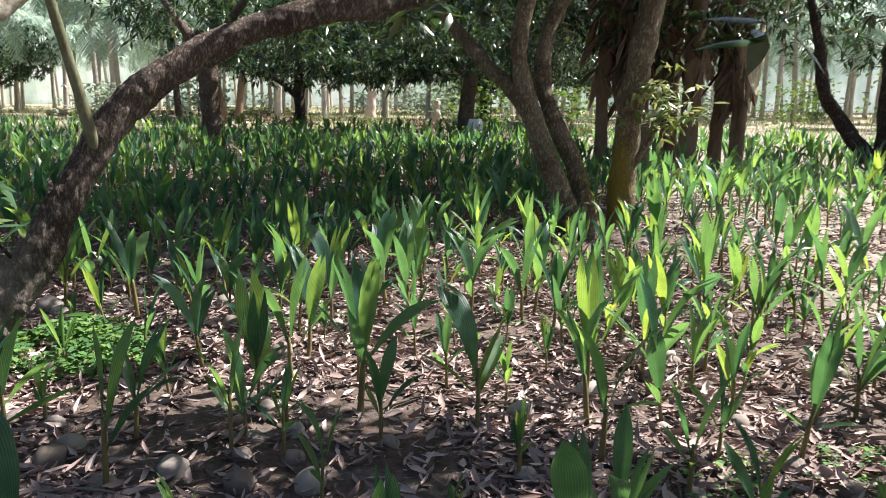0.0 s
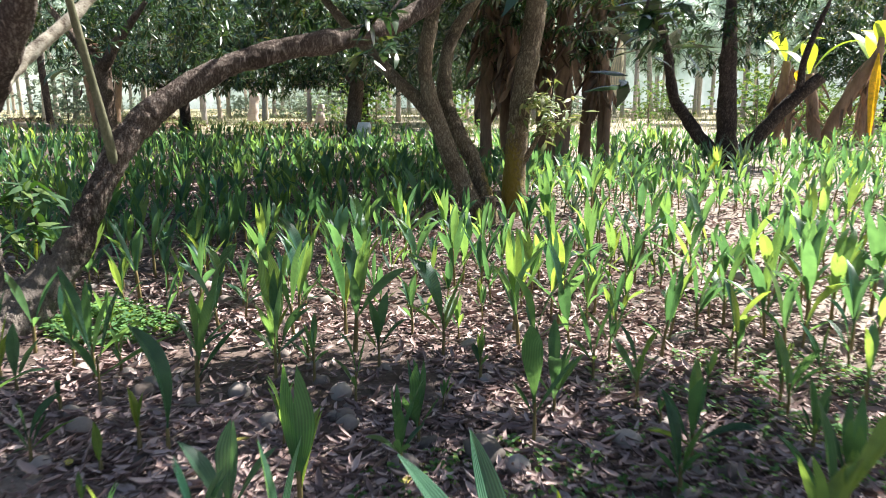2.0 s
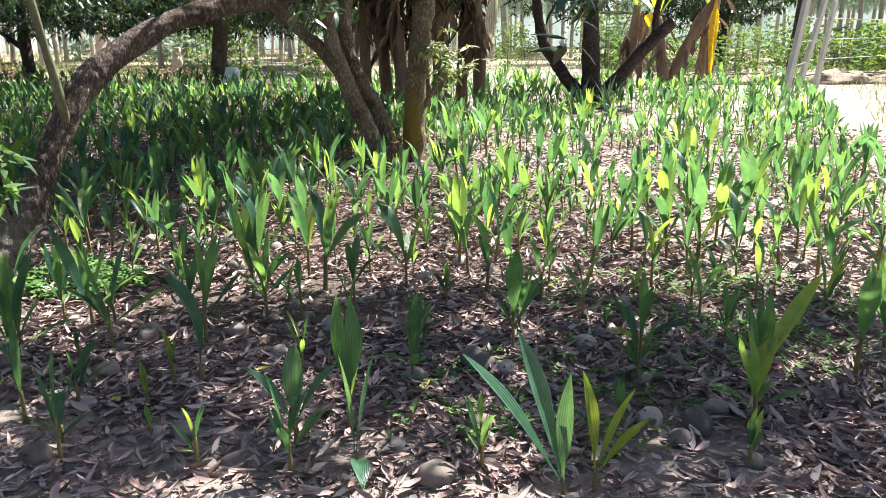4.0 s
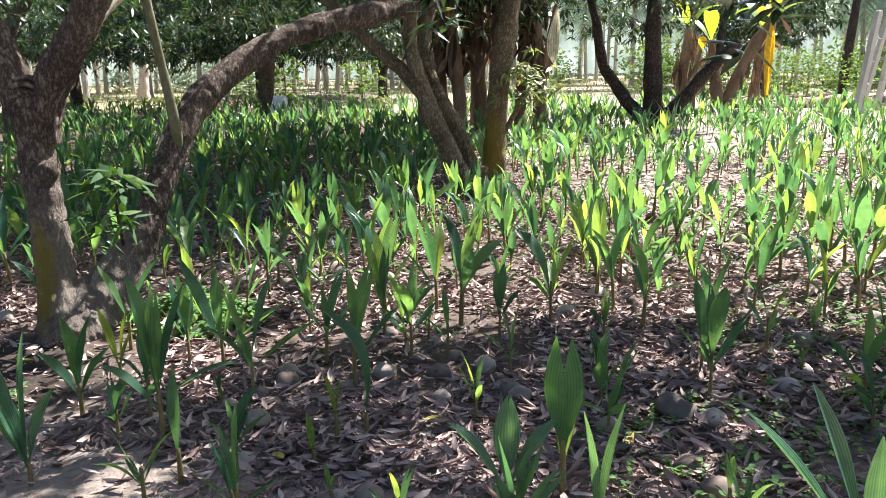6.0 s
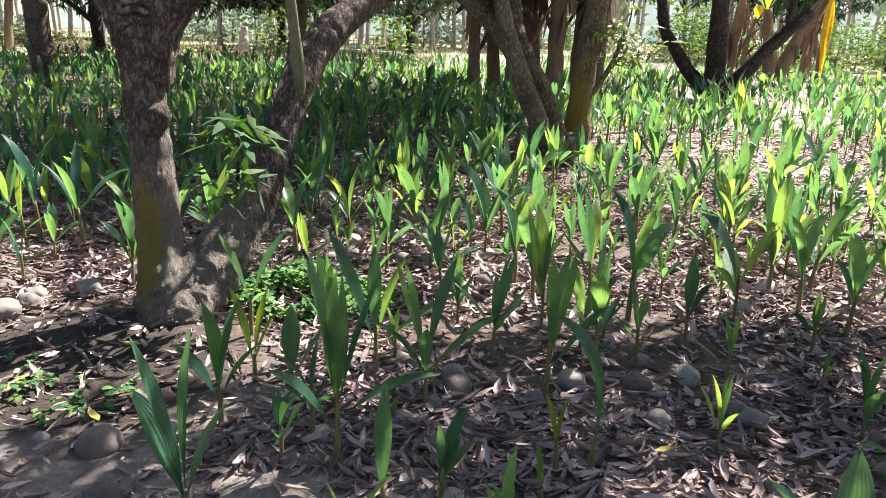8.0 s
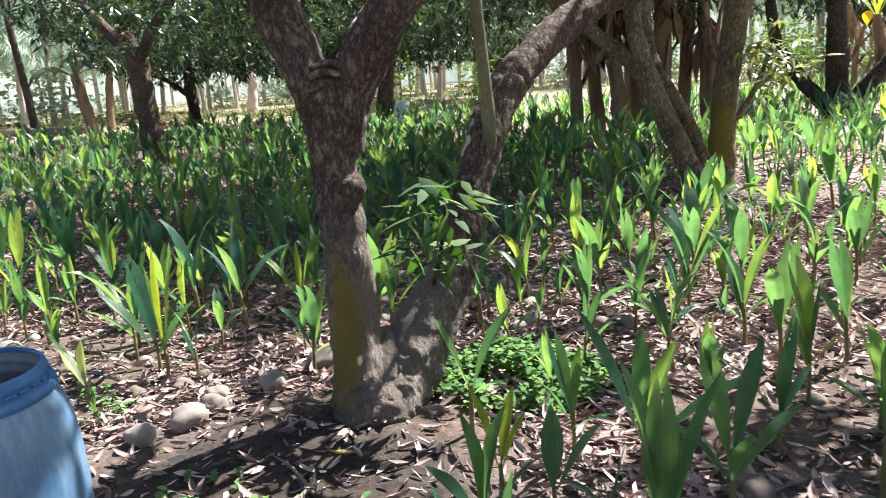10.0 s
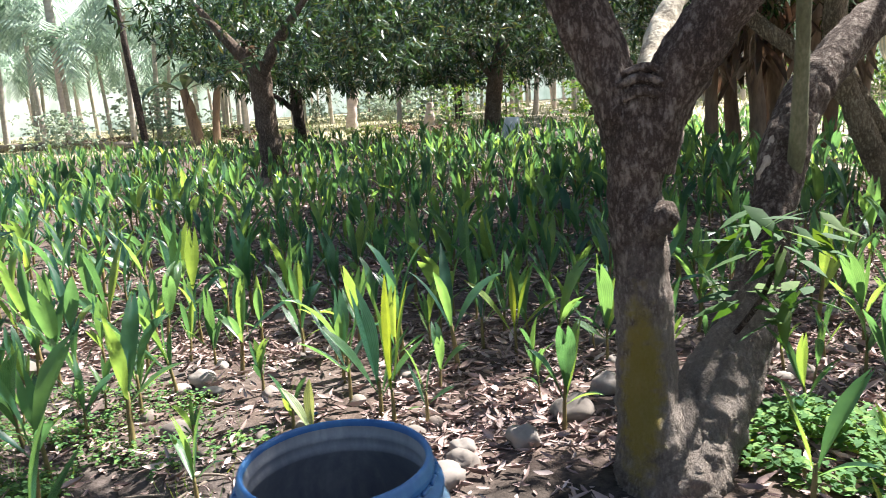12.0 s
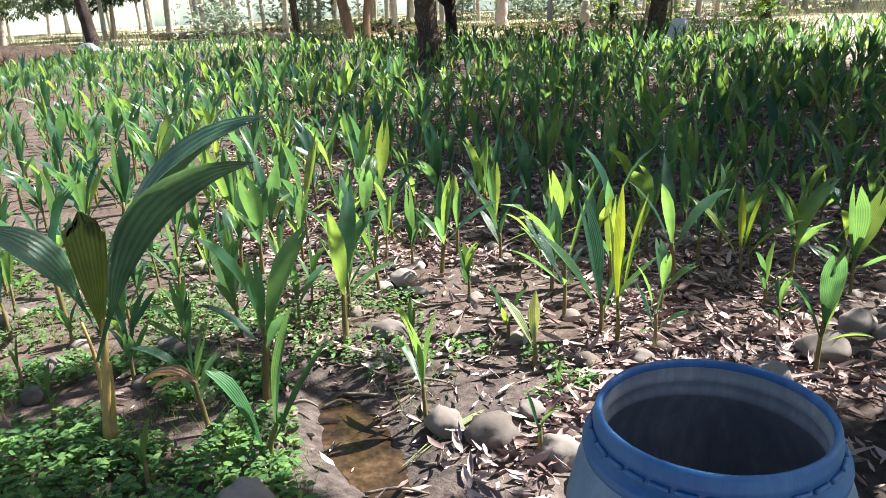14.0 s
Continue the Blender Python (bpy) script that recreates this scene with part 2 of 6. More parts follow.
def bark_material(name, dark, lightc, moss_at=None, moss_size=(0.10, 0.2, 0.42), lichen=None):
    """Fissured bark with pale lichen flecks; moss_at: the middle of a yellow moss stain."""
    m, nt, b = shader(name)
    n1 = noise_tex(nt, 24, 6, coords(nt, (1, 1, 0.42)), 0.72)
    n2 = noise_tex(nt, 3, 4, coords(nt), 0.6)
    n3 = noise_tex(nt, 90, 5, coords(nt, (1, 1, 0.3)), 0.75)
    crack = calc(nt, "ABSOLUTE", calc(nt, "SUBTRACT", n1, 0.5))
    col = ramp(nt, calc(nt, "MULTIPLY_ADD", crack, 2.6, calc(nt, "MULTIPLY_ADD", n3, 0.3, calc(nt, "MULTIPLY", n2, 0.45))), [(0.34, tuple(0.45 * p for p in dark)), (0.48, dark), (0.64, tuple(0.6 * p + 0.4 * q for p, q in zip(dark, lightc))), (0.9, lightc)])
    fl = calc(nt, "MULTIPLY_ADD", noise_tex(nt, 75, 3, coords(nt, (1, 1, 0.3)), 0.65), 0.75, calc(nt, "MULTIPLY", n2, 0.25))
    flecks = ramp(nt, fl, [(0.575, (0, 0, 0)), (0.66, (1, 1, 1))])
    col = mix(nt, calc(nt, "MULTIPLY", flecks, 0.6), col, tuple(0.5 * p + 0.5 * q for p, q in zip(lightc, (0.40, 0.38, 0.34))))
    # paler patch: grey lichen and light bounced off the ground, both in the colour
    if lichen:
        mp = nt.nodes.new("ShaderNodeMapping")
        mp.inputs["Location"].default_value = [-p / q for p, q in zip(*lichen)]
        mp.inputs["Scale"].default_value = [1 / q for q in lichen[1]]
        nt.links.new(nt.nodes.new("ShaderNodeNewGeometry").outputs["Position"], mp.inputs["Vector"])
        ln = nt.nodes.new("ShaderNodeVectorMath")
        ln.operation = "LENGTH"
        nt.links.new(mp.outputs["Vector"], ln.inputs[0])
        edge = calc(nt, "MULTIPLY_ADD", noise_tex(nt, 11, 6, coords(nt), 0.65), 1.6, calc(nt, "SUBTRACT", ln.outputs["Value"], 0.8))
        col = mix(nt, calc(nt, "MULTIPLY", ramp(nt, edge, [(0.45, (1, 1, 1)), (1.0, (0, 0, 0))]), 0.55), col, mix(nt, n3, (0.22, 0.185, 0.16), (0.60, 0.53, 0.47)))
    if moss_at:
        geo = nt.nodes.new("ShaderNodeNewGeometry")
        mp = nt.nodes.new("ShaderNodeMapping")
        mp.inputs["Location"].default_value = [-p / s for p, s in zip(moss_at, moss_size)]
        mp.inputs["Scale"].default_value = [1 / s for s in moss_size]
        nt.links.new(geo.outputs["Position"], mp.inputs["Vector"])
        ln = nt.nodes.new("ShaderNodeVectorMath")
        ln.operation = "LENGTH"
        nt.links.new(mp.outputs["Vector"], ln.inputs[0])
        edge = calc(nt, "MULTIPLY_ADD", noise_tex(nt, 22, 5, coords(nt)), 1.1, calc(nt, "SUBTRACT", ln.outputs["Value"], 0.55))
        col = mix(nt, calc(nt, "MULTIPLY", ramp(nt, edge, [(0.55, (1, 1, 1)), (1.15, (0, 0, 0))]), 0.8), col, (0.33, 0.25, 0.035))
    nt.links.new(col, b.inputs["Base Color"])
    b.inputs["Roughness"].default_value = 0.9
    b.inputs["Specular IOR Level"].default_value = 0.2
    bump(nt, b, calc(nt, "MULTIPLY_ADD", n3, 0.35, calc(nt, "MULTIPLY", crack, 3.0)), 1.0, 0.035)
    return m


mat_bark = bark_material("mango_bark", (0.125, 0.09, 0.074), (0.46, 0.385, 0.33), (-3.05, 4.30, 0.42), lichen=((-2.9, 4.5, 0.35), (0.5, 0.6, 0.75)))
mat_bark_mid = bark_material("mango_bark_pale", (0.20, 0.152, 0.10), (0.52, 0.44, 0.31), (-0.72, 10.4, 0.5), (0.3, 0.5, 0.7))
mat_bark_sunlit = plain("sunlit_bark", [(0.36, (0.13, 0.10, 0.075)), (0.46, (0.38, 0.33, 0.26)), (0.56, (0.58, 0.53, 0.43)), (0.7, (0.70, 0.66, 0.57))], 14, 0.9, 0.6, 0.015)
mat_bark_green = plain("young_bark", [(0.3, (0.065, 0.065, 0.038)), (0.5, (0.125, 0.125, 0.072)), (0.7, (0.22, 0.21, 0.14))], 16, 0.85, 0.5, 0.012, stretch=(1, 1, 0.4))
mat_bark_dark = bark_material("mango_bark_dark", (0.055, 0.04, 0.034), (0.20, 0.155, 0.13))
mat_bark_red = bark_material("mango_bark_red", (0.135, 0.098, 0.075), (0.40, 0.31, 0.25))


def ground_material():
    m, nt, b = shader("ground")
    geo = nt.nodes.new("ShaderNodeNewGeometry")
    pos = geo.outputs["Position"]
    sep = nt.nodes.new("ShaderNodeSeparateXYZ")
    nt.links.new(pos, sep.inputs[0])
    big, mid, fine = noise_tex(nt, 0.35, 4, pos), noise_tex(nt, 2.2, 5, pos), noise_tex(nt, 24, 5, pos, 0.7)
    soil = ramp(nt, calc(nt, "MULTIPLY_ADD", fine, 0.6, calc(nt, "MULTIPLY", mid, 0.45)), [(0.3, (0.042, 0.029, 0.025)), (0.5, (0.09, 0.064, 0.053)), (0.62, (0.16, 0.118, 0.099)), (0.75, (0.27, 0.21, 0.18))])
    mud = ramp(nt, fine, [(0.35, (0.062, 0.049, 0.043)), (0.7, (0.145, 0.12, 0.107))])
    col = mix(nt, ramp(nt, calc(nt, "ADD", calc(nt, "MULTIPLY", mid, 0.6), calc(nt, "MULTIPLY", big, 0.4)), [(0.5, (0, 0, 0)), (0.6, (1, 1, 1))]), soil, mud)
    grass = ramp(nt, calc(nt, "MULTIPLY_ADD", fine, 0.35, calc(nt, "MULTIPLY", mid, 0.65)), [(0.3, (0.19, 0.175, 0.09)), (0.5, (0.34, 0.305, 0.20)), (0.65, (0.50, 0.45, 0.34))])
    # dry pasture begins past the nursery's far edge, which runs slantwise
    far = calc(nt, "ADD", calc(nt, "MULTIPLY", sep.outputs[0], -0.40), sep.outputs[1])
    far = calc(nt, "ADD", far, calc(nt, "MULTIPLY", mid, 5.0))
    right = calc(nt, "ADD", calc(nt, "MULTIPLY", sep.outputs[0], 2.2), calc(nt, "MULTIPLY", mid, 5.0))
    f = nt.nodes.new("ShaderNodeMapRange")
    f.inputs[1].default_value, f.inputs[2].default_value = 37.5, 42
    nt.links.new(far, f.inputs[0])
    g = nt.nodes.new("ShaderNodeMapRange")
    g.inputs[1].default_value, g.inputs[2].default_value = 16, 22
    nt.links.new(right, g.inputs[0])
    col = mix(nt, calc(nt, "MAXIMUM", f.outputs[0], calc(nt, "MULTIPLY", g.outputs[0], 0.7)), col, grass)
    # trodden dusty path along the near side
    side = calc(nt, "ADD", calc(nt, "MULTIPLY_ADD", sep.outputs[0], 0.16, sep.outputs[1]), calc(nt, "MULTIPLY", mid, 1.0))
    dust = nt.nodes.new("ShaderNodeMapRange")
    dust.inputs[1].default_value, dust.inputs[2].default_value, dust.inputs[3].default_value, dust.inputs[4].default_value = 3.3, 4.3, 0.8, 0.0
    nt.links.new(side, dust.inputs[0])
    dry = nt.nodes.new("ShaderNodeMapRange")
    dry.inputs[1].default_value, dry.inputs[2].default_value = -4.6, -3.4
    nt.links.new(calc(nt, "MULTIPLY_ADD", mid, 1.0, calc(nt, "SUBTRACT", sep.outputs[0], 0.5)), dry.inputs[0])
    col = mix(nt, calc(nt, "MULTIPLY", dust.outputs[0], dry.outputs[0]), col, ramp(nt, fine, [(0.3, (0.19, 0.155, 0.135)), (0.7, (0.35, 0.298, 0.262))]))
    # sandy soil on the open side of the bed, painted paler as if sunlit
    open_side = calc(nt, "ADD", calc(nt, "MULTIPLY_ADD", sep.outputs[1], 0.45, sep.outputs[0]), calc(nt, "MULTIPLY", mid, 1.6))
    sunlit_sand = nt.nodes.new("ShaderNodeMapRange")
    sunlit_sand.inputs[1].default_value, sunlit_sand.inputs[2].default_value, sunlit_sand.inputs[4].default_value = 5.3, 6.5, 0.66
    nt.links.new(open_side, sunlit_sand.inputs[0])
    col = mix(nt, sunlit_sand.outputs[0], col, ramp(nt, calc(nt, "MULTIPLY_ADD", fine, 0.6, calc(nt, "MULTIPLY", mid, 0.4)), [(0.3, (0.20, 0.165, 0.135)), (0.5, (0.37, 0.315, 0.265)), (0.7, (0.52, 0.45, 0.39))]))
    # patch of darker soil between the drum and the mango base
    mp = nt.nodes.new("ShaderNodeMapping")
    mp.inputs["Location"].default_value = (3.2 / 0.95, -3.72 / 0.9, 0)
    mp.inputs["Scale"].default_value = (1 / 0.95, 1 / 0.9, 0)
    nt.links.new(pos, mp.inputs["Vector"])
    ln = nt.nodes.new("ShaderNodeVectorMath")
    ln.operation = "LENGTH"
    nt.links.new(mp.outputs["Vector"], ln.inputs[0])
    dark_soil = ramp(nt, calc(nt, "MULTIPLY_ADD", mid, 0.8, calc(nt, "SUBTRACT", ln.outputs["Value"], 0.4)), [(0.6, (1, 1, 1)), (1.1, (0, 0, 0))])
    col = mix(nt, dark_soil, col, ramp(nt, fine, [(0.35, (0.022, 0.017, 0.014)), (0.7, (0.075, 0.058, 0.048))]))
    # wet mud along the ditch
    mp = nt.nodes.new("ShaderNodeMapping")
    mp.inputs["Location"].default_value = (5.0 / 0.85, -3.85 / 0.8, 0)
    mp.inputs["Scale"].default_value = (1 / 0.85, 1 / 0.8, 0)
    nt.links.new(pos, mp.inputs["Vector"])
    ln = nt.nodes.new("ShaderNodeVectorMath")
    ln.operation = "LENGTH"
    nt.links.new(mp.outputs["Vector"], ln.inputs[0])
    wet = ramp(nt, calc(nt, "MULTIPLY_ADD", mid, 0.9, calc(nt, "SUBTRACT", ln.outputs["Value"], 0.45)), [(0.65, (1, 1, 1)), (1.1, (0, 0, 0))])
    col = mix(nt, calc(nt, "MULTIPLY", wet, 0.85), col, ramp(nt, fine, [(0.35, (0.045, 0.035, 0.031)), (0.5, (0.078, 0.063, 0.057)), (0.7, (0.135, 0.112, 0.102))]))
    nt.links.new(col, b.inputs["Base Color"])
    b.inputs["Roughness"].default_value = 0.9
    b.inputs["Specular IOR Level"].default_value = 0.25
    bump(nt, b, calc(nt, "MULTIPLY_ADD", fine, 0.5, mid), 0.7, 0.04)
    return m


mat_ground = ground_material()


def drum_material(name, base, pale):
    m, nt, b = shader(name)
    n1 = noise_tex(nt, 5, 5, coords(nt, (1, 1, 0.6)))
    n2 = noise_tex(nt, 38, 5, coords(nt, (1, 1, 0.25)), 0.7)
    f = calc(nt, "MULTIPLY_ADD", n2, 0.5, calc(nt, "MULTIPLY", n1, 0.5))
    nt.links.new(ramp(nt, f, [(0.38, base), (0.52, tuple(0.6 * p + 0.4 * q for p, q in zip(base, pale))), (0.66, pale)]), b.inputs["Base Color"])
    nt.links.new(ramp(nt, n2, [(0.3, (0.35, 0.35, 0.35)), (0.7, (0.65, 0.65, 0.65))]), b.inputs["Roughness"])
    bump(nt, b, f, 0.15, 0.005)
    return m


mat_drum = drum_material("blue_plastic_scuffed", (0.055, 0.14, 0.26), (0.22, 0.32, 0.42))
mat_drum_rim = drum_material("blue_plastic", (0.008, 0.078, 0.25), (0.055, 0.18, 0.36))
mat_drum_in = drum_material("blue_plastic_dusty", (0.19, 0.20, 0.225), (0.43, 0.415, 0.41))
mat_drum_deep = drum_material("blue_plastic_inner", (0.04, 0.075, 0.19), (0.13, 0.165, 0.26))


def water_material():
    m, nt, b = shader("muddy_water")
    silt = calc(nt, "MULTIPLY_ADD", noise_tex(nt, 26, 4, coords(nt), 0.65), 0.5, calc(nt, "MULTIPLY", noise_tex(nt, 5, 4, coords(nt)), 0.5))
    nt.links.new(ramp(nt, silt, [(0.38, (0.018, 0.012, 0.007)), (0.52, (0.05, 0.031, 0.016)), (0.64, (0.105, 0.068, 0.038))]), b.inputs["Base Color"])
    b.inputs["Roughness"].default_value = 0.2
    b.inputs["Specular IOR Level"].default_value = 0.14
    bump(nt, b, noise_tex(nt, 6, 3, coords(nt)), 0.06, 0.01)
    return m


mat_water = water_material()


# ---- mesh helpers ----
def mesh_of(name, verts, faces, uv=None, smooth=True):
    me = bpy.data.meshes.new(name)
    me.from_pydata([tuple(v) for v in verts], [], [tuple(f) for f in faces])
    if uv is not None:
        lay = me.uv_layers.new(name="UVMap")
        idx = np.empty(len(me.loops), dtype=np.int32)
        me.loops.foreach_get("vertex_index", idx)
        lay.data.foreach_set("uv", np.asarray(uv, dtype=np.float32)[idx].ravel())
    if smooth:
        me.polygons.foreach_set("use_smooth", [True] * len(me.polygons))
    me.update()
    return me


def thing_mesh(name, me, material, label="", category="", group="", kind="", at=None):
    if not me.materials:
        me.materials.append(material)
    ob = new(name, me)
    if at is not None:
        ob.matrix_basis = at
    return tagged(ob, label, category, group, kind)


def part(name, me, material, parent, label=""):
    """One mesh object under a thing or a part."""
    if isinstance(me, tuple):
        me = mesh_of(name, *me)
    if not me.materials:
        me.materials.append(material)
    ob = new(name, me)
    ob.parent = parent
    return tagged(ob, label)


def thing(name, at, label, category, group="", kind=""):
    ob = new(name)
    ob.empty_display_size = 0.1
    ob.matrix_basis = at
    return tagged(ob, label, category, group, kind)


def spline(pts, steps):
    """Points and radii along a smooth line through pts of (x, y, z, r)."""
    p = [Vector(q) for q in pts]
    out = []
    for i in range(len(p) - 1):
        a, b, c, d = p[max(i - 1, 0)], p[i], p[i + 1], p[min(i + 2, len(p) - 1)]
        for k in range(steps):
            t = k / steps
            out.append(0.5 * ((2 * b) + (c - a) * t + (2 * a - 5 * b + 4 * c - d) * t * t + (3 * b - a - 3 * c + d) * t ** 3))
    out.append(p[-1])
    return out


def tube(pts, steps=6, sides=14, rough=0.06, seed=0, close=True, lump=3.0, fine=0.0):
    """A tapered limb with an uneven skin."""
    line = [(Vector(q[:3]), q[3]) for q in spline([(*q[:3], q[3]) if len(q) == 4 else q for q in [Vector(q) for q in pts]], steps)]
    verts, faces = [], []
    ref = Vector((0.31, 0.95, 0.07))
    for i, (c, r) in enumerate(line):
        d = (line[min(i + 1, len(line) - 1)][0] - line[max(i - 1, 0)][0]).normalized()
        u = (ref - d * ref.dot(d))
        if u.length < 0.1:
            u = d.orthogonal()
        u.normalize()
        w = d.cross(u)
        for s in range(sides):
            a = 2 * math.pi * s / sides
            o = u * math.cos(a) + w * math.sin(a)
            k = 1 + rough * 2.4 * noise.noise((c + o * r) * lump + Vector((seed * 7.1, 0, 0))) + rough * 1.2 * noise.noise((c + o * r) * lump * 4 + Vector((0, seed * 3.3, 0)))
            if fine:
                q = c + o * r
                k += fine * (abs(noise.noise((q.x * 30, q.y * 30, q.z * 6))) * 2.6 - 0.7) + fine * 0.7 * noise.noise(q * 55) + fine * 0.8 * noise.noise(q * 14)
            verts.append(c + o * r * k)
    n = len(line)
    for i in range(n - 1):
        for s in range(sides):
            a, b = i * sides + s, i * sides + (s + 1) % sides
            faces.append((a, b, b + sides, a + sides))
    if close:
        verts.append(line[0][0])
        verts.append(line[-1][0])
        for s in range(sides):
            faces.append((len(verts) - 2, (s + 1) % sides, s))
            faces.append((len(verts) - 1, (n - 1) * sides + s, (n - 1) * sides + (s + 1) % sides))
    return verts, faces


def join(pieces):
    verts, faces, uv = [], [], []
    for pc in pieces:
        o = len(verts)
        verts += list(pc[0])
        faces += [tuple(i + o for i in f) for f in pc[1]]
        if len(pc) > 2:
            uv += list(pc[2])
    return (verts, faces, uv) if uv else (verts, faces)


def blade(length, width, lean, az, base, bend=0.6, rows=9, cols=9, fold=0.35, pleats=0.0, notch=0.16, twist=0.0, peak=0.55, petiole=0.12, droop=1.0, ragged=0.0, stalk=0.13):
    """A pleated, lance-shaped leaf that rises from base, arches over and ends in two points."""
    verts, faces, uv = [], [], []
    p = Vector(base)
    ang = lean
    ds = length / (rows - 1)
    out = Vector((math.cos(az), math.sin(az), 0))
    side0 = Vector((-math.sin(az), math.cos(az), 0))
    for i in range(rows):
        s = i / (rows - 1)
        d = out * math.sin(ang) + Vector((0, 0, math.cos(ang)))
        nrm = out * -math.cos(ang) + Vector((0, 0, math.sin(ang)))
        tw = twist * s
        side = side0 * math.cos(tw) + nrm * math.sin(tw)
        nn = nrm * math.cos(tw) - side0 * math.sin(tw)
        if s < petiole:
            w = width * (stalk + (0.23 - stalk) * (s / petiole) ** 3)
        else:
            q = (s - petiole) / (1 - petiole)
            w = width * max(0.05, (0.23 + 0.77 * math.sin(min(1, q / peak) * math.pi / 2)) * (1 - max(0, (q - peak) / (1 - peak)) ** 1.65 * max(0.46, 0.93 - 1.4 * max(0.0, notch - 0.08))))
        for j in range(cols):
            u = 2 * j / (cols - 1) - 1
            back = notch * length * (1 - abs(u)) ** 1.3
            lift = abs(u) * fold * w * 0.5 + pleats * w * (0.5 if j % 2 else -0.5) * (1 - abs(u) * 0.4)
            v = p + side * (u * w * 0.5) + nn * lift - d * (back * max(0.0, (s - 0.55) / 0.45) ** 1.5) - d * (ragged * length * s * abs(noise.noise((j * 0.47, 2.7, 0.4))))
            verts.append(v)
            uv.append((j / (cols - 1), s))
        p = p + d * ds
        ang += bend * droop * (0.35 + 1.3 * s) / (rows - 1)
    for i in range(rows - 1):
        for j in range(cols - 1):
            a = i * cols + j
            faces.append((a, a + 1, a + 1 + cols, a + cols))
    return verts, faces, uv


def scatter_mesh(name, template, places, material, uv=None):
    """One mesh out of many turned and scaled copies of a small template; places: 4 x 4 matrices."""
    tv, tf = np.array(template[0], dtype=np.float64), template[1]
    mats = np.array(places)
    n, k = len(mats), len(tv)
    hom = np.concatenate([tv, np.ones((k, 1))], axis=1)
    allv = np.einsum("nij,kj->nki", mats, hom)[:, :, :3].reshape(-1, 3)
    sizes = np.array([len(f) for f in tf])
    loops = np.concatenate([np.array(f) for f in tf])
    me = bpy.data.meshes.new(name)
    me.vertices.add(n * k)
    me.vertices.foreach_set("co", allv.astype(np.float32).ravel())
    me.loops.add(n * len(loops))
    me.loops.foreach_set("vertex_index", (loops[None, :] + (np.arange(n) * k)[:, None]).astype(np.int32).ravel())
    me.polygons.add(n * len(tf))
    starts = np.concatenate([[0], np.cumsum(sizes)[:-1]])
    me.polygons.foreach_set("loop_start", (starts[None, :] + (np.arange(n) * len(loops))[:, None]).astype(np.int32).ravel())
    me.polygons.foreach_set("use_smooth", [True] * (n * len(tf)))
    me.update(calc_edges=True)
    me.validate()
    me.materials.append(material)
    return me


def turn_of(x, y, z, rx, ry, rz, s):
    m = Matrix.LocRotScale((x, y, z), Euler((rx, ry, rz)), (s, s, s) if isinstance(s, float) else s)
    return [list(r) for r in m]


# ---- ground ----
PUDDLE = (-4.98, 3.72)


def hollow(x, y):
    """The wet ditch beside the drum."""
    u, v = x - PUDDLE[0], y - PUDDLE[1]
    a = 0.80 * u - 0.6 * v
    b = 0.6 * u + 0.80 * v
    return math.exp(-((a / 0.62) ** 2 + (b / 0.17) ** 2))


def ground_z(x, y):
    r = max(abs(x + 2), abs(y - 8))
    fade = max(0.0, min(1.0, (40 - r) / 20))
    z = 0.035 * noise.noise((x * 0.9, y * 0.9, 0.3)) + 0.015 * noise.noise((x * 3.1, y * 3.1, 1.7)) + 0.008 * noise.noise((x * 9, y * 9, 4.0))
    z *= fade
    z -= 0.10 * hollow(x, y)
    d = math.hypot(x + 2.95, y - 4.45)
    z += 0.05 * math.exp(-(d / 0.55) ** 2)
    return z


def axis(lo, hi, step, reach):
    core = list(np.arange(lo, hi + 1e-6, step))
    out, s = [], step
    while sum(out) < reach:
        s *= 1.22
        out.append(s)
    up = np.cumsum(out)
    return [lo - v for v in up[::-1]] + core + [hi + v for v in up]


xs, ys = axis(-10, 5, 0.085, 1500), axis(-1, 13, 0.085, 1500)
gv = [(x, y, ground_z(x, y)) for y in ys for x in xs]
nx = len(xs)
gf = [(j * nx + i, j * nx + i + 1, (j + 1) * nx + i + 1, (j + 1) * nx + i) for j in range(len(ys) - 1) for i in range(nx - 1)]
thing_mesh("ground", mesh_of("ground", gv, gf), mat_ground, "brown earth floor of a shaded plantation with dry pasture beyond", "ground", kind="structure")

# muddy water in the ditch
wv, wf = [], []
for i in range(56):
    a = 2 * math.pi * i / 56
    k = 0.95 + 0.42 * noise.noise((math.cos(a) * 2, math.sin(a) * 2, 9)) + 0.15 * noise.noise((math.cos(a) * 6, math.sin(a) * 6, 4))
    u, v = 0.56 * k * math.cos(a), 0.20 * k * math.sin(a)
    wv.append((PUDDLE[0] + 0.8 * u + 0.6 * v, PUDDLE[1] - 0.6 * u + 0.8 * v, -0.062))
wv.append((*PUDDLE, -0.062))
wf = [(i, (i + 1) % 56, 56) for i in range(56)]
thing_mesh("water", mesh_of("water", wv, wf), mat_water, "shallow brown muddy water standing in a ditch", "water", kind="structure")


# ---- trees ----
MANGO_LEAF = ([(0, 0, 0), (0.045, 0.3, -0.012), (0, 0.33, 0.008), (-0.062, 0.3, -0.012), (0.04, 0.62, -0.05), (0, 0.65, -0.03), (-0.04, 0.62, -0.05), (0, 1.0, -0.13)],
              [(0, 1, 2), (0, 2, 3), (1, 4, 5, 2), (2, 5, 6, 3), (4, 7, 5), (5, 7, 6)])
MANGO_LEAF = ([(x * 1.7, y, z) for x, y, z in MANGO_LEAF[0]], MANGO_LEAF[1])


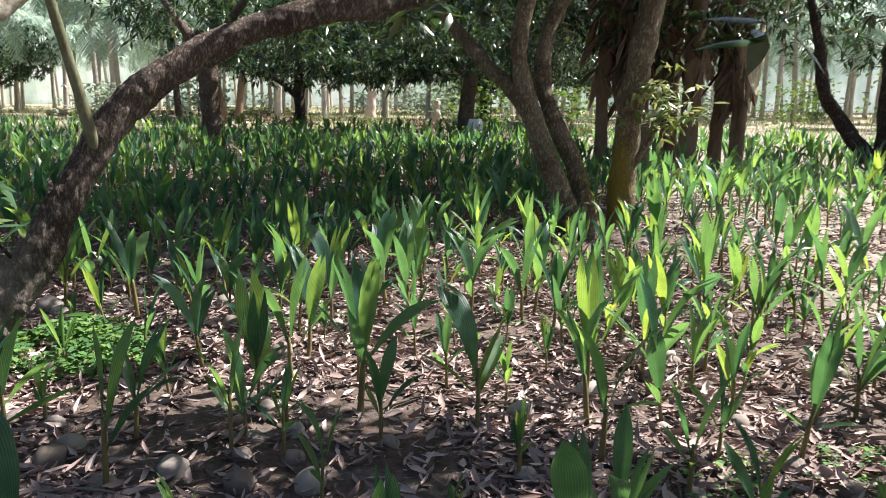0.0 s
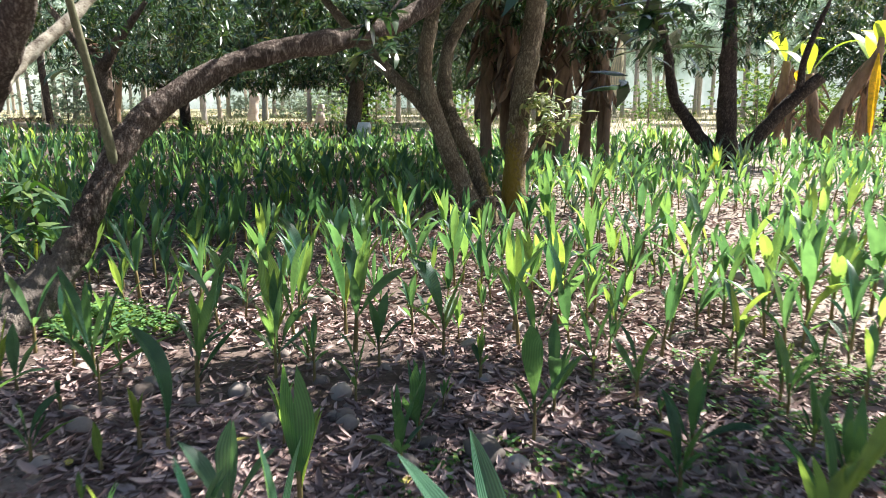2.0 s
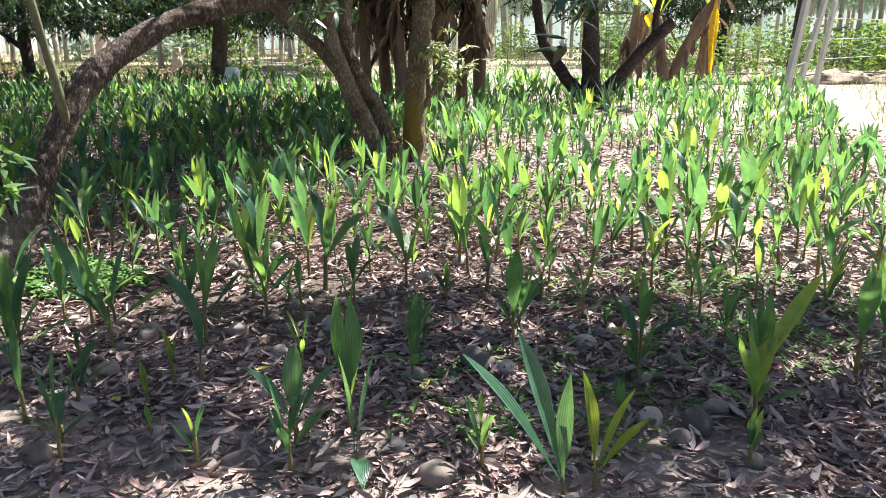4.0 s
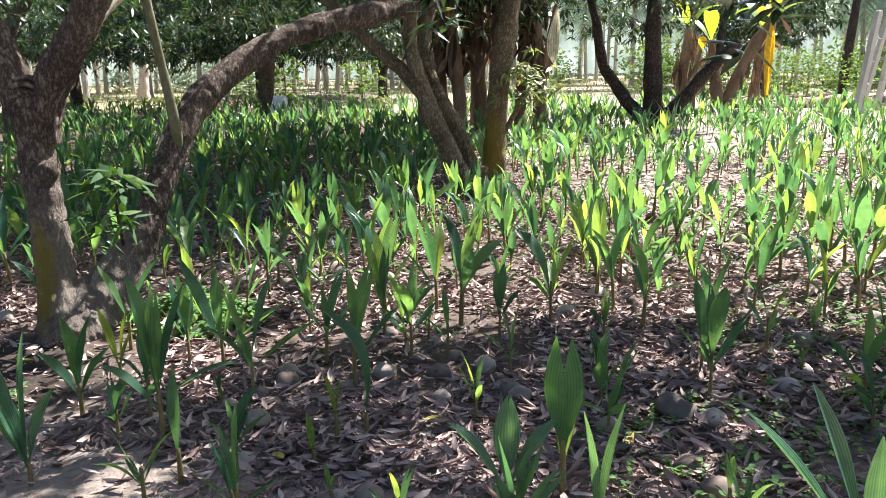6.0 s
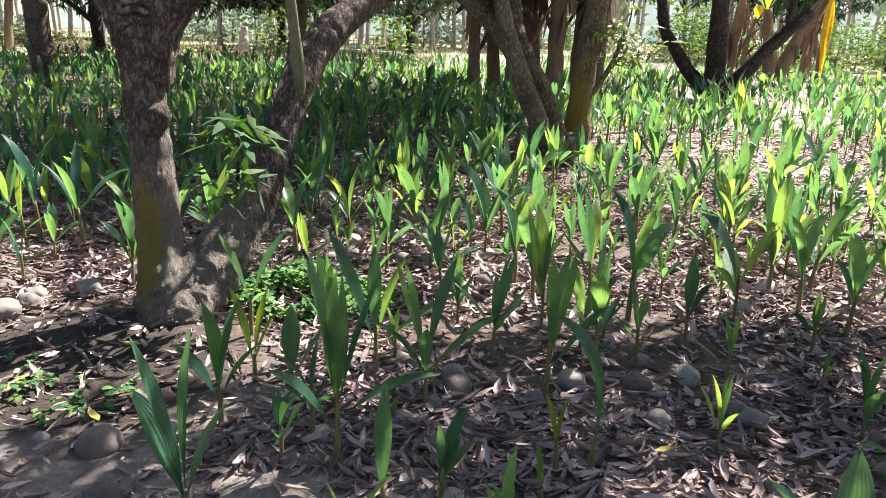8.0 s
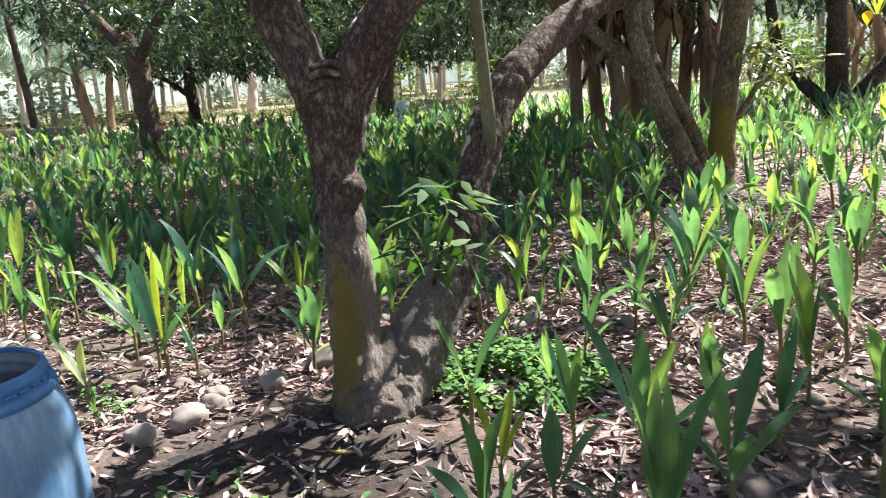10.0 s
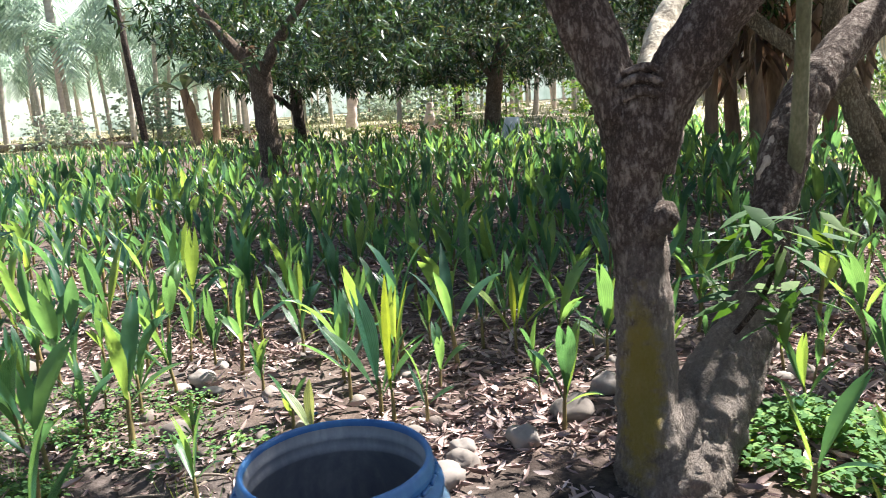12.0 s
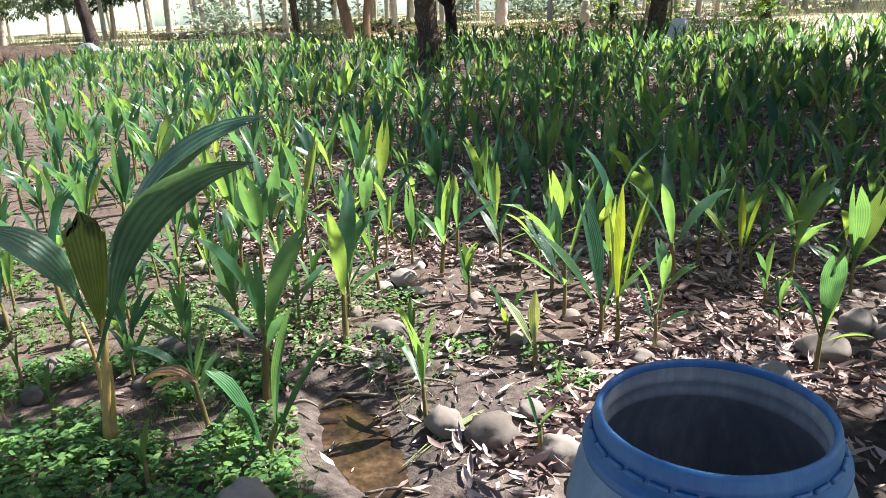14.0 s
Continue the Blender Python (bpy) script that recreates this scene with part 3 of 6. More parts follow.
CROWN_LEAF = ([(0, 0, 0), (0.115, 0.42, -0.03), (0, 0.45, 0.0), (-0.115, 0.42, -0.03), (0, 1.0, -0.14)], [(0, 1, 2), (0, 2, 3), (1, 4, 2), (2, 4, 3)])


def rosette(r, x, y, z, size, count, tilt=1.0):
    """Leaves that hang round the end of a twig."""
    out = []
    for k in range(count):
        az = r.uniform(0, 2 * math.pi)
        out.append(turn_of(x + r.uniform(-.05, .05), y + r.uniform(-.05, .05), z + r.uniform(-.05, .05), r.uniform(-1.15, 0.35) * tilt, r.uniform(-0.5, 0.5), az, size * r.uniform(0.7, 1.2)))
    return out


def crown_mesh(name, blobs, material, seed, size=0.21, per=9, density=26.0, floor=2.35, open_at=-9.0):
    """A crown of leaf rosettes, thick near the skin of the blobs, with gaps; blobs: (x, y, z, rx, ry, rz)."""
    r = random.Random(seed)
    places = []
    for bx, by, bz, rx, ry, rz in blobs:
        n = int(density * rx * ry * rz ** 0.5 * 2.2)
        for _ in range(n):
            u, v, w = (r.gauss(0, 1) for _ in range(3))
            ln = math.sqrt(u * u + v * v + w * w)
            rad = r.uniform(0.45, 1.0) ** 0.5 * (1 + 0.2 * noise.noise((u / ln * 1.7, v / ln * 1.7, w / ln * 1.7 + seed)))
            x, y, z = bx + rx * rad * u / ln, by + ry * rad * v / ln, bz + rz * rad * w / ln
            if z < floor or noise.noise((x * 0.75, y * 0.75, z * 0.75 + seed)) < -0.36:
                continue
            # extra gaps slant along the sun's path to let flecks of light through
            if noise.noise(((x - 0.5 * z) * 0.85, (y - 0.6 * z) * 0.85, seed)) < open_at and x < 3.2:
                continue
            places += rosette(r, x, y, z, size, per)
    return scatter_mesh(name, CROWN_LEAF, places, material)


def mango_tree(label, limbs, blobs, bark, seed, material=mat_mango, size=0.26, density=48.0, floor=2.35, per=9, fine=False, open_at=-9.0):
    """A tree: each limb is (name, points); the crown is one mesh of leaves."""
    base = limbs[0][1][0]
    t = thing("mango_tree", pose(base[0], base[1], 0), label, "tree", "mango trees")
    off = Vector((base[0], base[1], 0))
    for i, (nm, pts) in enumerate(limbs):
        v, f = tube(pts, 22 if fine else 9, (84 if i < 4 else 20) if fine else 20 if i < 3 else 12, 0.085, seed + i, lump=4.0, fine=0.05 if fine else 0.0)
        part(nm, mesh_of(nm, [q - off for q in v], f), bark, t)
    if blobs:
        me = crown_mesh("crown", [(b[0] - off.x, b[1] - off.y, *b[2:]) for b in blobs], material, seed, size, per, density, floor, open_at)
        part("crown", me, material, t, "dense dark green leaves")
    return t


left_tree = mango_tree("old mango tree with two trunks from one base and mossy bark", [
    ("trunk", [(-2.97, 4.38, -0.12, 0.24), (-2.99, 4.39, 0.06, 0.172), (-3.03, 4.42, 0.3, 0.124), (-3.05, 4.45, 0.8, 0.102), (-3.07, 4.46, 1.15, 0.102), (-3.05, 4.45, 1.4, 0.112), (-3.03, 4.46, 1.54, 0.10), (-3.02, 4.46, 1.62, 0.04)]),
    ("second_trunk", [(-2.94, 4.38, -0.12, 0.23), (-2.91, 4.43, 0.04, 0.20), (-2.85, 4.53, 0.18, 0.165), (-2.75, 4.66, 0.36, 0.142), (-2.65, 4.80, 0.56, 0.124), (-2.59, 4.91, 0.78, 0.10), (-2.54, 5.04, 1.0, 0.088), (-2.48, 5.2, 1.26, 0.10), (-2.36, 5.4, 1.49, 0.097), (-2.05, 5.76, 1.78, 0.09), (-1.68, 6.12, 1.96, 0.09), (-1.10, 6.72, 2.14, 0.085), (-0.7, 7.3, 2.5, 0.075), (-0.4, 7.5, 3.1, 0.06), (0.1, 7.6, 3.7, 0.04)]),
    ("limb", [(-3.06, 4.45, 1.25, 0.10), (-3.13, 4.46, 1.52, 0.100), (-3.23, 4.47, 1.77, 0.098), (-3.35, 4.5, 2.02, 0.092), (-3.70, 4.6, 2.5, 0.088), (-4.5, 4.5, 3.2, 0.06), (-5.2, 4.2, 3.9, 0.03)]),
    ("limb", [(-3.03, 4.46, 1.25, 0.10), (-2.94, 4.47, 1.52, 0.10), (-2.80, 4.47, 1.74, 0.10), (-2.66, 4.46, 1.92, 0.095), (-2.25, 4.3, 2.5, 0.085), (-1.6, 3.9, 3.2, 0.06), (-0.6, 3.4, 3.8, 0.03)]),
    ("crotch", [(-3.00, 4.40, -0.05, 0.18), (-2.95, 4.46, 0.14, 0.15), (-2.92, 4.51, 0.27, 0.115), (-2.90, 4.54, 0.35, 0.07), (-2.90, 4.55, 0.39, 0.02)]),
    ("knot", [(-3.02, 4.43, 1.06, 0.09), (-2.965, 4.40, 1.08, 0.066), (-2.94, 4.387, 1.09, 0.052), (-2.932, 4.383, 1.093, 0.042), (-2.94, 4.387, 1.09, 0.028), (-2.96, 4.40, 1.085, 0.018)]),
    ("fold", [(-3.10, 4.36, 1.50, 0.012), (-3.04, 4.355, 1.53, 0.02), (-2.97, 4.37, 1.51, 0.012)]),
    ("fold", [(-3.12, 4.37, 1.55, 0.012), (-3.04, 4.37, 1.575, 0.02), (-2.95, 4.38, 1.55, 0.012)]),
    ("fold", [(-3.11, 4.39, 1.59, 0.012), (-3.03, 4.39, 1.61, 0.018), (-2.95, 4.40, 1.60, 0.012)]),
# crown lumps above and behind the view are added to shape the ground's shade
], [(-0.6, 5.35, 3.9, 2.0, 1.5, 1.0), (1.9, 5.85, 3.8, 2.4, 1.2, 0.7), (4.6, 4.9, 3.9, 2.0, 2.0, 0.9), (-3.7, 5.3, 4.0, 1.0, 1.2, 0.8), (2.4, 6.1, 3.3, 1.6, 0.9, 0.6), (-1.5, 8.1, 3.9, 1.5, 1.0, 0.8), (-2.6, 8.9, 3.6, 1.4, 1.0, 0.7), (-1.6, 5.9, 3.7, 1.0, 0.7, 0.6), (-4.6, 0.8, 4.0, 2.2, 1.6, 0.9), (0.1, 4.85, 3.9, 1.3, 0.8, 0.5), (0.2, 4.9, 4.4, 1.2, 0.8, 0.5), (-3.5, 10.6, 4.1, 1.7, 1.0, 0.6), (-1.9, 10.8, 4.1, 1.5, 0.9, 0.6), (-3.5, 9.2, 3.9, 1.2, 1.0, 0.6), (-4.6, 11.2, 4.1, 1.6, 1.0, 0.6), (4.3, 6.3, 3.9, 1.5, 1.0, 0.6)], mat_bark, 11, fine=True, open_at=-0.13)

# limb behind the fork, its sunlit dapples painted as pale blotches
pale_limb = [(-3.02, 4.5, 1.5, 0.06), (-3.0, 4.72, 1.70, 0.052), (-2.9, 4.95, 1.94, 0.048), (-2.72, 5.3, 2.3, 0.042), (-2.5, 5.7, 2.9, 0.03), (-2.2, 6.0, 3.5, 0.02)]
pv, pf = tube(pale_limb, 16, 28, 0.10, 17, lump=5, fine=0.06)
part("limb", mesh_of("limb", [q - Vector((-2.97, 4.38, 0)) for q in pv], pf), mat_bark_sunlit, left_tree, "limb painted with pale sunlit blotches")

# straight young stem that rises from the leaning trunk
pv, pf = tube([(-2.50, 5.12, 1.02, 0.036), (-2.46, 5.06, 1.19, 0.036), (-2.455, 4.97, 1.53, 0.030), (-2.46, 4.87, 1.9, 0.028), (-2.46, 4.73, 2.4, 0.024), (-2.44, 4.5, 3.2, 0.015)], 14, 24, 0.05, 15, lump=5, fine=0.03)
part("sprout_stem", mesh_of("sprout_stem", [q - Vector((-2.97, 4.38, 0)) for q in pv], pf), mat_bark_green, left_tree, "straight grey-green young stem")

# torn bark on the leaning trunk, with bright sunlit strips put into its pale colour
mat_sunlit_scar = plain("sunlit_torn_wood", [(0.3, (0.24, 0.18, 0.14)), (0.5, (0.44, 0.36, 0.29)), (0.7, (0.60, 0.52, 0.44))], 30, 0.85, 0.8, 0.02, stretch=(1, 1, 0.2))
for k, pts in enumerate((((-2.575, 4.84, 0.56, 0.012), (-2.555, 4.88, 0.66, 0.024), (-2.53, 4.94, 0.76, 0.012)), ((-2.53, 4.95, 0.82, 0.012), (-2.49, 5.02, 0.98, 0.022), (-2.44, 5.12, 1.16, 0.012)), ((-2.60, 5.06, 1.10, 0.012), (-2.56, 5.10, 1.20, 0.03), (-2.52, 5.14, 1.32, 0.012)))):
    part("scar", mesh_of("scar", [q - Vector((-2.97, 4.38, 0)) for q in tube(pts, 8, 10, 0.3, k, lump=20)[0]], tube(pts, 8, 10, 0.3, k, lump=20)[1]), mat_sunlit_scar, left_tree, "strip of torn bark coloured pale as if sunlit")

mango_tree("mango tree with two leaning trunks and cracked grey bark", [
    ("trunk", [(-0.90, 9.90, -0.1, 0.18), (-0.95, 9.9, 0.05, 0.145), (-1.21, 9.9, 0.62, 0.115), (-1.47, 9.9, 1.25, 0.11), (-1.61, 9.9, 1.72, 0.09), (-1.63, 9.95, 2.2, 0.09), (-1.5, 10.3, 3.2, 0.07), (-1.3, 10.8, 4.2, 0.03)]),
    ("second_trunk", [(-0.82, 10.0, -0.1, 0.15), (-0.87, 10.1, 0.17, 0.115), (-1.05, 10.15, 0.72, 0.10), (-1.32, 10.2, 1.22, 0.092), (-1.5, 10.3, 1.68, 0.095), (-1.45, 10.6, 2.4, 0.08), (-0.9, 11.2, 3.4, 0.05)]),
    ("limb", [(-1.45, 9.9, 1.2, 0.09), (-1.75, 9.9, 1.56, 0.085), (-2.1, 9.95, 1.86, 0.08), (-2.8, 10.2, 2.5, 0.06), (-3.7, 10.8, 3.3, 0.03)]),
    ("stump", [(-0.79, 9.75, -0.05, 0.10), (-0.77, 9.72, 0.2, 0.085), (-0.76, 9.70, 0.38, 0.08)]),
# the higher lumps are unseen, added to keep the bed below in shade
], [(-1.6, 9.6, 4.0, 2.0, 1.6, 1.0), (-6.0, 12.6, 4.7, 2.2, 2.0, 0.9), (-1.2, 15.2, 4.9, 1.9, 1.6, 0.9), (-4.0, 10.2, 4.0, 1.7, 1.6, 1.0), (-2.6, 11.0, 4.7, 2.4, 1.6, 0.8), (-0.9, 12.6, 4.3, 2.0, 1.8, 1.2), (-3.8, 13.2, 4.0, 2.6, 2.0, 1.4), (-5.2, 17.2, 3.7, 2.8, 2.2, 1.6)], mat_bark_mid, 23, floor=2.15, fine=True)

mango_tree("straight mango trunk with mossy yellow-brown bark and a leafy side shoot", [
    ("trunk", [(-0.62, 10.7, -0.1, 0.22), (-0.64, 10.7, 0.15, 0.165), (-0.62, 10.7, 0.9, 0.145), (-0.54, 10.7, 1.6, 0.145), (-0.46, 10.7, 2.2, 0.14), (-0.3, 10.9, 3.4, 0.12), (0.0, 11.2, 4.6, 0.05)]),
    ("limb", [(-0.5, 10.7, 0.75, 0.04), (-0.3, 10.6, 1.1, 0.03), (-0.15, 10.55, 1.55, 0.02)]),
], [(-0.6, 14.2, 4.6, 2.2, 2.0, 1.4), (-0.8, 17.6, 4.0, 1.6, 1.6, 1.8), (-2.6, 18.2, 4.0, 1.8, 1.8, 1.8)], mat_bark_mid, 31, floor=2.0)

mango_tree("mango tree with three dark trunks spreading from one base", [
    ("trunk", [(2.70, 18.80, -0.2, 0.30), (2.65, 18.80, 0.3, 0.24), (2.58, 18.80, 1.6, 0.2), (2.55, 18.80, 2.6, 0.17), (2.55, 19.10, 4.0, 0.08)]),
    ("second_trunk", [(2.60, 18.80, 0.1, 0.18), (2.15, 18.80, 0.56, 0.15), (1.75, 18.80, 1.1, 0.13), (1.44, 18.80, 1.6, 0.12), (1.25, 18.80, 2.6, 0.10), (0.85, 19.00, 4, 0.05)]),
    ("limb", [(2.75, 18.80, 0.15, 0.19), (3.10, 18.80, 0.5, 0.16), (3.75, 18.80, 1.3, 0.15), (4.45, 18.80, 1.98, 0.13)]),
    ("limb", [(4.05, 18.80, 1.6, 0.08), (4.10, 18.80, 2.4, 0.07), (4.55, 19.10, 3.6, 0.04)]),
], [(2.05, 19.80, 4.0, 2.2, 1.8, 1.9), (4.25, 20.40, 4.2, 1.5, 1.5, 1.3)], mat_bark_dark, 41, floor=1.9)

mango_tree("mango tree with a leaning reddish trunk beside a white sack", [
    ("trunk", [(-9.3, 25.8, -0.2, 0.36), (-9.2, 25.8, 0.3, 0.28), (-9.0, 25.8, 1.8, 0.24), (-8.7, 25.8, 3.0, 0.2), (-8.4, 26, 4.5, 0.1)]),
    ("limb", [(-9.0, 25.8, 1.9, 0.14), (-9.9, 25.6, 3.0, 0.1), (-11, 25.5, 4.0, 0.05)]),
], [(-9.0, 26, 4.2, 4.2, 3.4, 2.4), (-12.0, 25, 3.9, 3.2, 3.0, 2.3), (-6.0, 27, 4.2, 3.0, 3.0, 2.3)], mat_bark_red, 53, size=0.34, density=24, floor=1.75)

mango_tree("mango tree with a forked brown trunk holding dead leaves", [
    ("trunk", [(-11.85, 16.65, -0.2, 0.32), (-11.85, 16.65, 0.3, 0.25), (-11.90, 16.65, 1.4, 0.235), (-11.95, 16.65, 2.1, 0.25), (-11.95, 16.65, 2.5, 0.2)]),
    ("limb", [(-11.95, 16.65, 2.2, 0.15), (-12.55, 16.65, 2.9, 0.12), (-13.35, 16.65, 3.8, 0.06)]),
    ("limb", [(-11.90, 16.65, 2.2, 0.15), (-11.45, 16.75, 2.9, 0.12), (-10.75, 16.95, 3.8, 0.06)]),
], [(-11.95, 17.45, 3.9, 3.4, 2.6, 2.0), (-9.4, 18.6, 3.8, 2.6, 2.2, 1.8), (-14.15, 18.25, 4.2, 1.7, 2.2, 1.5)], mat_bark_red, 61, size=0.30, density=18, floor=2.0)

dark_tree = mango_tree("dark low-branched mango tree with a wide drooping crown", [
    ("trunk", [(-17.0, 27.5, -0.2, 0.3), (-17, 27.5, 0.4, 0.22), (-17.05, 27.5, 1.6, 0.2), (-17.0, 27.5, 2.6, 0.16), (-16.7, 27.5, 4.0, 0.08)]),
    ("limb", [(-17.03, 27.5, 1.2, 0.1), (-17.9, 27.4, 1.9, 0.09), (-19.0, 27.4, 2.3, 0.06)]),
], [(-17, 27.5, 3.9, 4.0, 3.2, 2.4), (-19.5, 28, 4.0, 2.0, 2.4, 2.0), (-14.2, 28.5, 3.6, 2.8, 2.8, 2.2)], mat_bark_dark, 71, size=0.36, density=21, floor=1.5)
for x, y, s, rz in ((-7.5, 38.0, 1.0, 130), (-15.5, 43.0, 1.05, 300), (12.0, 44.0, 1.2, 80), (-48.0, 36.0, 1.0, 250), (-40.0, 21.5, 1.0, 40)):
    c = copy_thing(dark_tree, pose(x, y, 0, 0, 0, rz) @ Matrix.Scale(s, 4))
    c.scale = (s, s, s)


# leafy shoots
def shoot(label, x, y, z, seed, count, size, stem, material=mat_mango_young, wide=1.0):
    r = random.Random(seed)
    t = thing("mango_shoot", pose(0, 0, 0), label, "shoot", "leafy shoots")
    part("twig", mesh_of("twig", *tube(stem, 5, 7, 0.05, seed)), mat_bark_dark, t)
    places = []
    for _ in range(count):
        k = r.random()
        places += rosette(r, x + r.gauss(0, 0.09) * wide, y + r.gauss(0, 0.06) * wide, z + r.gauss(0, 0.13) * wide, size, 5, 0.8)
    part("leaves", scatter_mesh("leaves", ([(p * 1.55, q, w) for p, q, w in MANGO_LEAF[0]], MANGO_LEAF[1]), places, material), material, t)
    return t


shoot("green leafy shoot sprouting from a mango limb", -2.57, 4.42, 0.91, 3, 13, 0.175, [(-2.72, 4.70, 0.52, 0.012), (-2.62, 4.5, 0.75, 0.01), (-2.56, 4.40, 0.98, 0.006)])
shoot("leafy shoot growing beside a mossy trunk", -0.16, 10.5, 1.35, 5, 46, 0.18, [(-0.3, 10.6, 1.1, 0.02), (-0.15, 10.55, 1.5, 0.012), (-0.1, 10.5, 1.9, 0.006)], mat_pale_leaf, 2.2)
shoot("low hanging mango twig with dark leaves", 1.12, 4.85, 1.96, 8, 9, 0.24, [(1.5, 4.75, 2.95, 0.016), (1.25, 4.8, 2.4, 0.012), (1.12, 4.85, 1.98, 0.007)], mat_mango)
shoot("low hanging mango twig with dark leaves", 1.02, 2.55, 1.98, 14, 3, 0.26, [(1.3, 3.2, 3.6, 0.016), (1.12, 2.75, 2.7, 0.011), (1.02, 2.56, 1.98, 0.006)], mat_mango)
shoot("low hanging mango twig with dark leaves", -0.75, 6.0, 2.1, 12, 8, 0.22, [(-0.6, 6.9, 2.62, 0.014), (-0.7, 6.4, 2.4, 0.012), (-0.75, 6.0, 2.15, 0.007)], mat_mango)
shoot("pale dead leaves caught in a tree fork", -12.3, 16.75, 2.75, 9, 16, 0.26, [(-12.4, 16.9, 2.3, 0.03), (-12.35, 16.8, 2.6, 0.02), (-12.3, 16.75, 2.9, 0.012)], mat_dry)


# ---- clump of banana stems hung with dry leaves ----
def strip_leaf(r, x, y, z, length, width):
    """A dry banana leaf that hangs down and crumples."""
    az = r.uniform(0, 6.28)
    return blade(length, width, math.pi * r.uniform(0.72, 0.95), az, (x, y, z), bend=r.uniform(-0.4, 0.5), rows=7, cols=5, fold=r.uniform(0.6, 1.6), pleats=0.12, notch=0.1, twist=r.uniform(-1.6, 1.6))[:2]


def banana(label, x, y, height, radius, lean, seed, dry, green, material=mat_banana, glen=1.7):
    r = random.Random(seed)
    t = thing("banana_plant", pose(x, y, 0), label, "banana plant", "banana plants")
    lx, ly = lean
    pts = [(0, 0, -0.1, radius * 1.25), (lx * 0.1, ly * 0.1, height * 0.2, radius * 1.05), (lx * 0.5, ly * 0.5, height * 0.6, radius), (lx, ly, height, radius * 0.7)]
    part("stem", mesh_of("stem", *tube(pts, 6, 12, 0.10, seed, lump=4)), mat_banana_stem, t)
    if dry:
        pcs = []
        for _ in range(dry):
            k = r.uniform(0.45, 1.0)
            a = r.uniform(0, 6.28)
            pcs.append(strip_leaf(r, lx * k + math.cos(a) * radius * 1.2, ly * k + math.sin(a) * radius * 1.2, height * k, r.uniform(0.45, 1.2), r.uniform(0.05, 0.17)))
        v, f = join(pcs)
        part("dry_leaves", mesh_of("dry_leaves", v, f), mat_dry, t, "brown dead leaves hanging down")
    for g in range(green):
        a = 6.28 * g / max(green, 1) + r.uniform(-0.4, 0.4)
        part("leaf", blade(glen * r.uniform(0.8, 1.15), glen * (0.27 if material is mat_banana else 0.34), r.uniform(0.15, 0.7) if material is mat_banana else r.uniform(0.7, 1.2), a, (lx, ly, height * 0.95), bend=r.uniform(0.8, 1.9) if material is mat_banana else r.uniform(1.6, 2.3), rows=11, cols=9, fold=0.25, notch=0.0, peak=0.45, petiole=0.15), material, t)
    return t


for i, (x, y) in enumerate(((-2.65, 17.8), (-2.2, 18.2), (-1.75, 17.7), (-1.35, 18.4), (-0.9, 17.8), (-0.45, 18.3), (0.0, 18.0), (-1.5, 19.0))):
    banana("brown banana stem wrapped in hanging dead leaves", x, y, rng.uniform(3.6, 4.6), rng.uniform(0.12, 0.17), (rng.uniform(-0.4, 0.4), rng.uniform(-0.2, 0.2)), 100 + i, 44, 3)
banana("sunlit banana plant with yellowing leaves", 5.6, 25.6, 2.2, 0.17, (-0.3, 0), 131, 22, 3)
banana("sunlit banana plant with yellowing leaves", 4.6, 26.6, 2.6, 0.17, (0.2, 0), 132, 22, 3)
banana("leaning banana plant with orange-brown stem", 5.9, 25.9, 2.9, 0.18, (1.3, 0), 133, 12, 3)
banana("sunlit banana plant with yellowing leaves", 7.2, 27.6, 2.5, 0.16, (0.2, 0), 134, 22, 3)
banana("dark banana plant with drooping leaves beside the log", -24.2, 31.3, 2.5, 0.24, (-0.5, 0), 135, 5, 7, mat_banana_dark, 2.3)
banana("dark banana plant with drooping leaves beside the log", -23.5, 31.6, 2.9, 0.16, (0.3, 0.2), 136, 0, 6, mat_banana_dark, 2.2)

# pale leaf hanging at the clump's edge
t = thing("hanging_leaf", pose(0.35, 17.3, 0), "bleached white dead banana leaf hanging from a stem", "leaf")
part("stalk", mesh_of("stalk", *tube([(-0.3, 0.6, 0.0, 0.09), (-0.25, 0.5, 1.5, 0.07), (-0.05, 0.05, 2.75, 0.03), (0.0, 0.0, 2.7, 0.02)], 4, 8, 0.05, 6)), mat_banana_stem, t)
part("blade", blade(1.25, 0.32, math.pi * 0.97, 4.6, (0, 0, 2.75), bend=0.1, rows=11, cols=9, fold=0.9, pleats=0.06, notch=0.05, twist=0.8, peak=0.6, petiole=0.1), mat_bleached, t)

# hanging yellow leaf
yl = thing("yellow_leaf", pose(6.95, 25.6, 0), "bright yellow dead banana leaf hanging to the ground from a stem", "leaf")
part("stem", mesh_of("stem", *tube([(0.1, 0.1, -0.1, 0.13), (0.1, 0.1, 1.2, 0.11), (0.15, 0.1, 2.6, 0.1), (0.25, 0.1, 4.2, 0.07)], 5, 10, 0.08, 4)), mat_banana_stem, yl)
part("blade", blade(2.6, 0.30, math.pi * 0.985, 4.4, (0.1, -0.06, 2.75), bend=0.08, rows=13, cols=9, fold=0.5, pleats=0.05, notch=0.06, twist=0.7, peak=0.3, petiole=0.05), mat_yellow, yl)
yl2 = thing("yellow_leaf", pose(5.0, 25.4, 0), "broad yellow banana leaf glowing in the sun", "leaf")
part("stalk", mesh_of("stalk", *tube([(-0.1, 0.6, -0.1, 0.10), (-0.1, 0.5, 1.2, 0.08), (0, 0.05, 2.0, 0.035)], 4, 8, 0.05, 6)), mat_banana_stem, yl2)
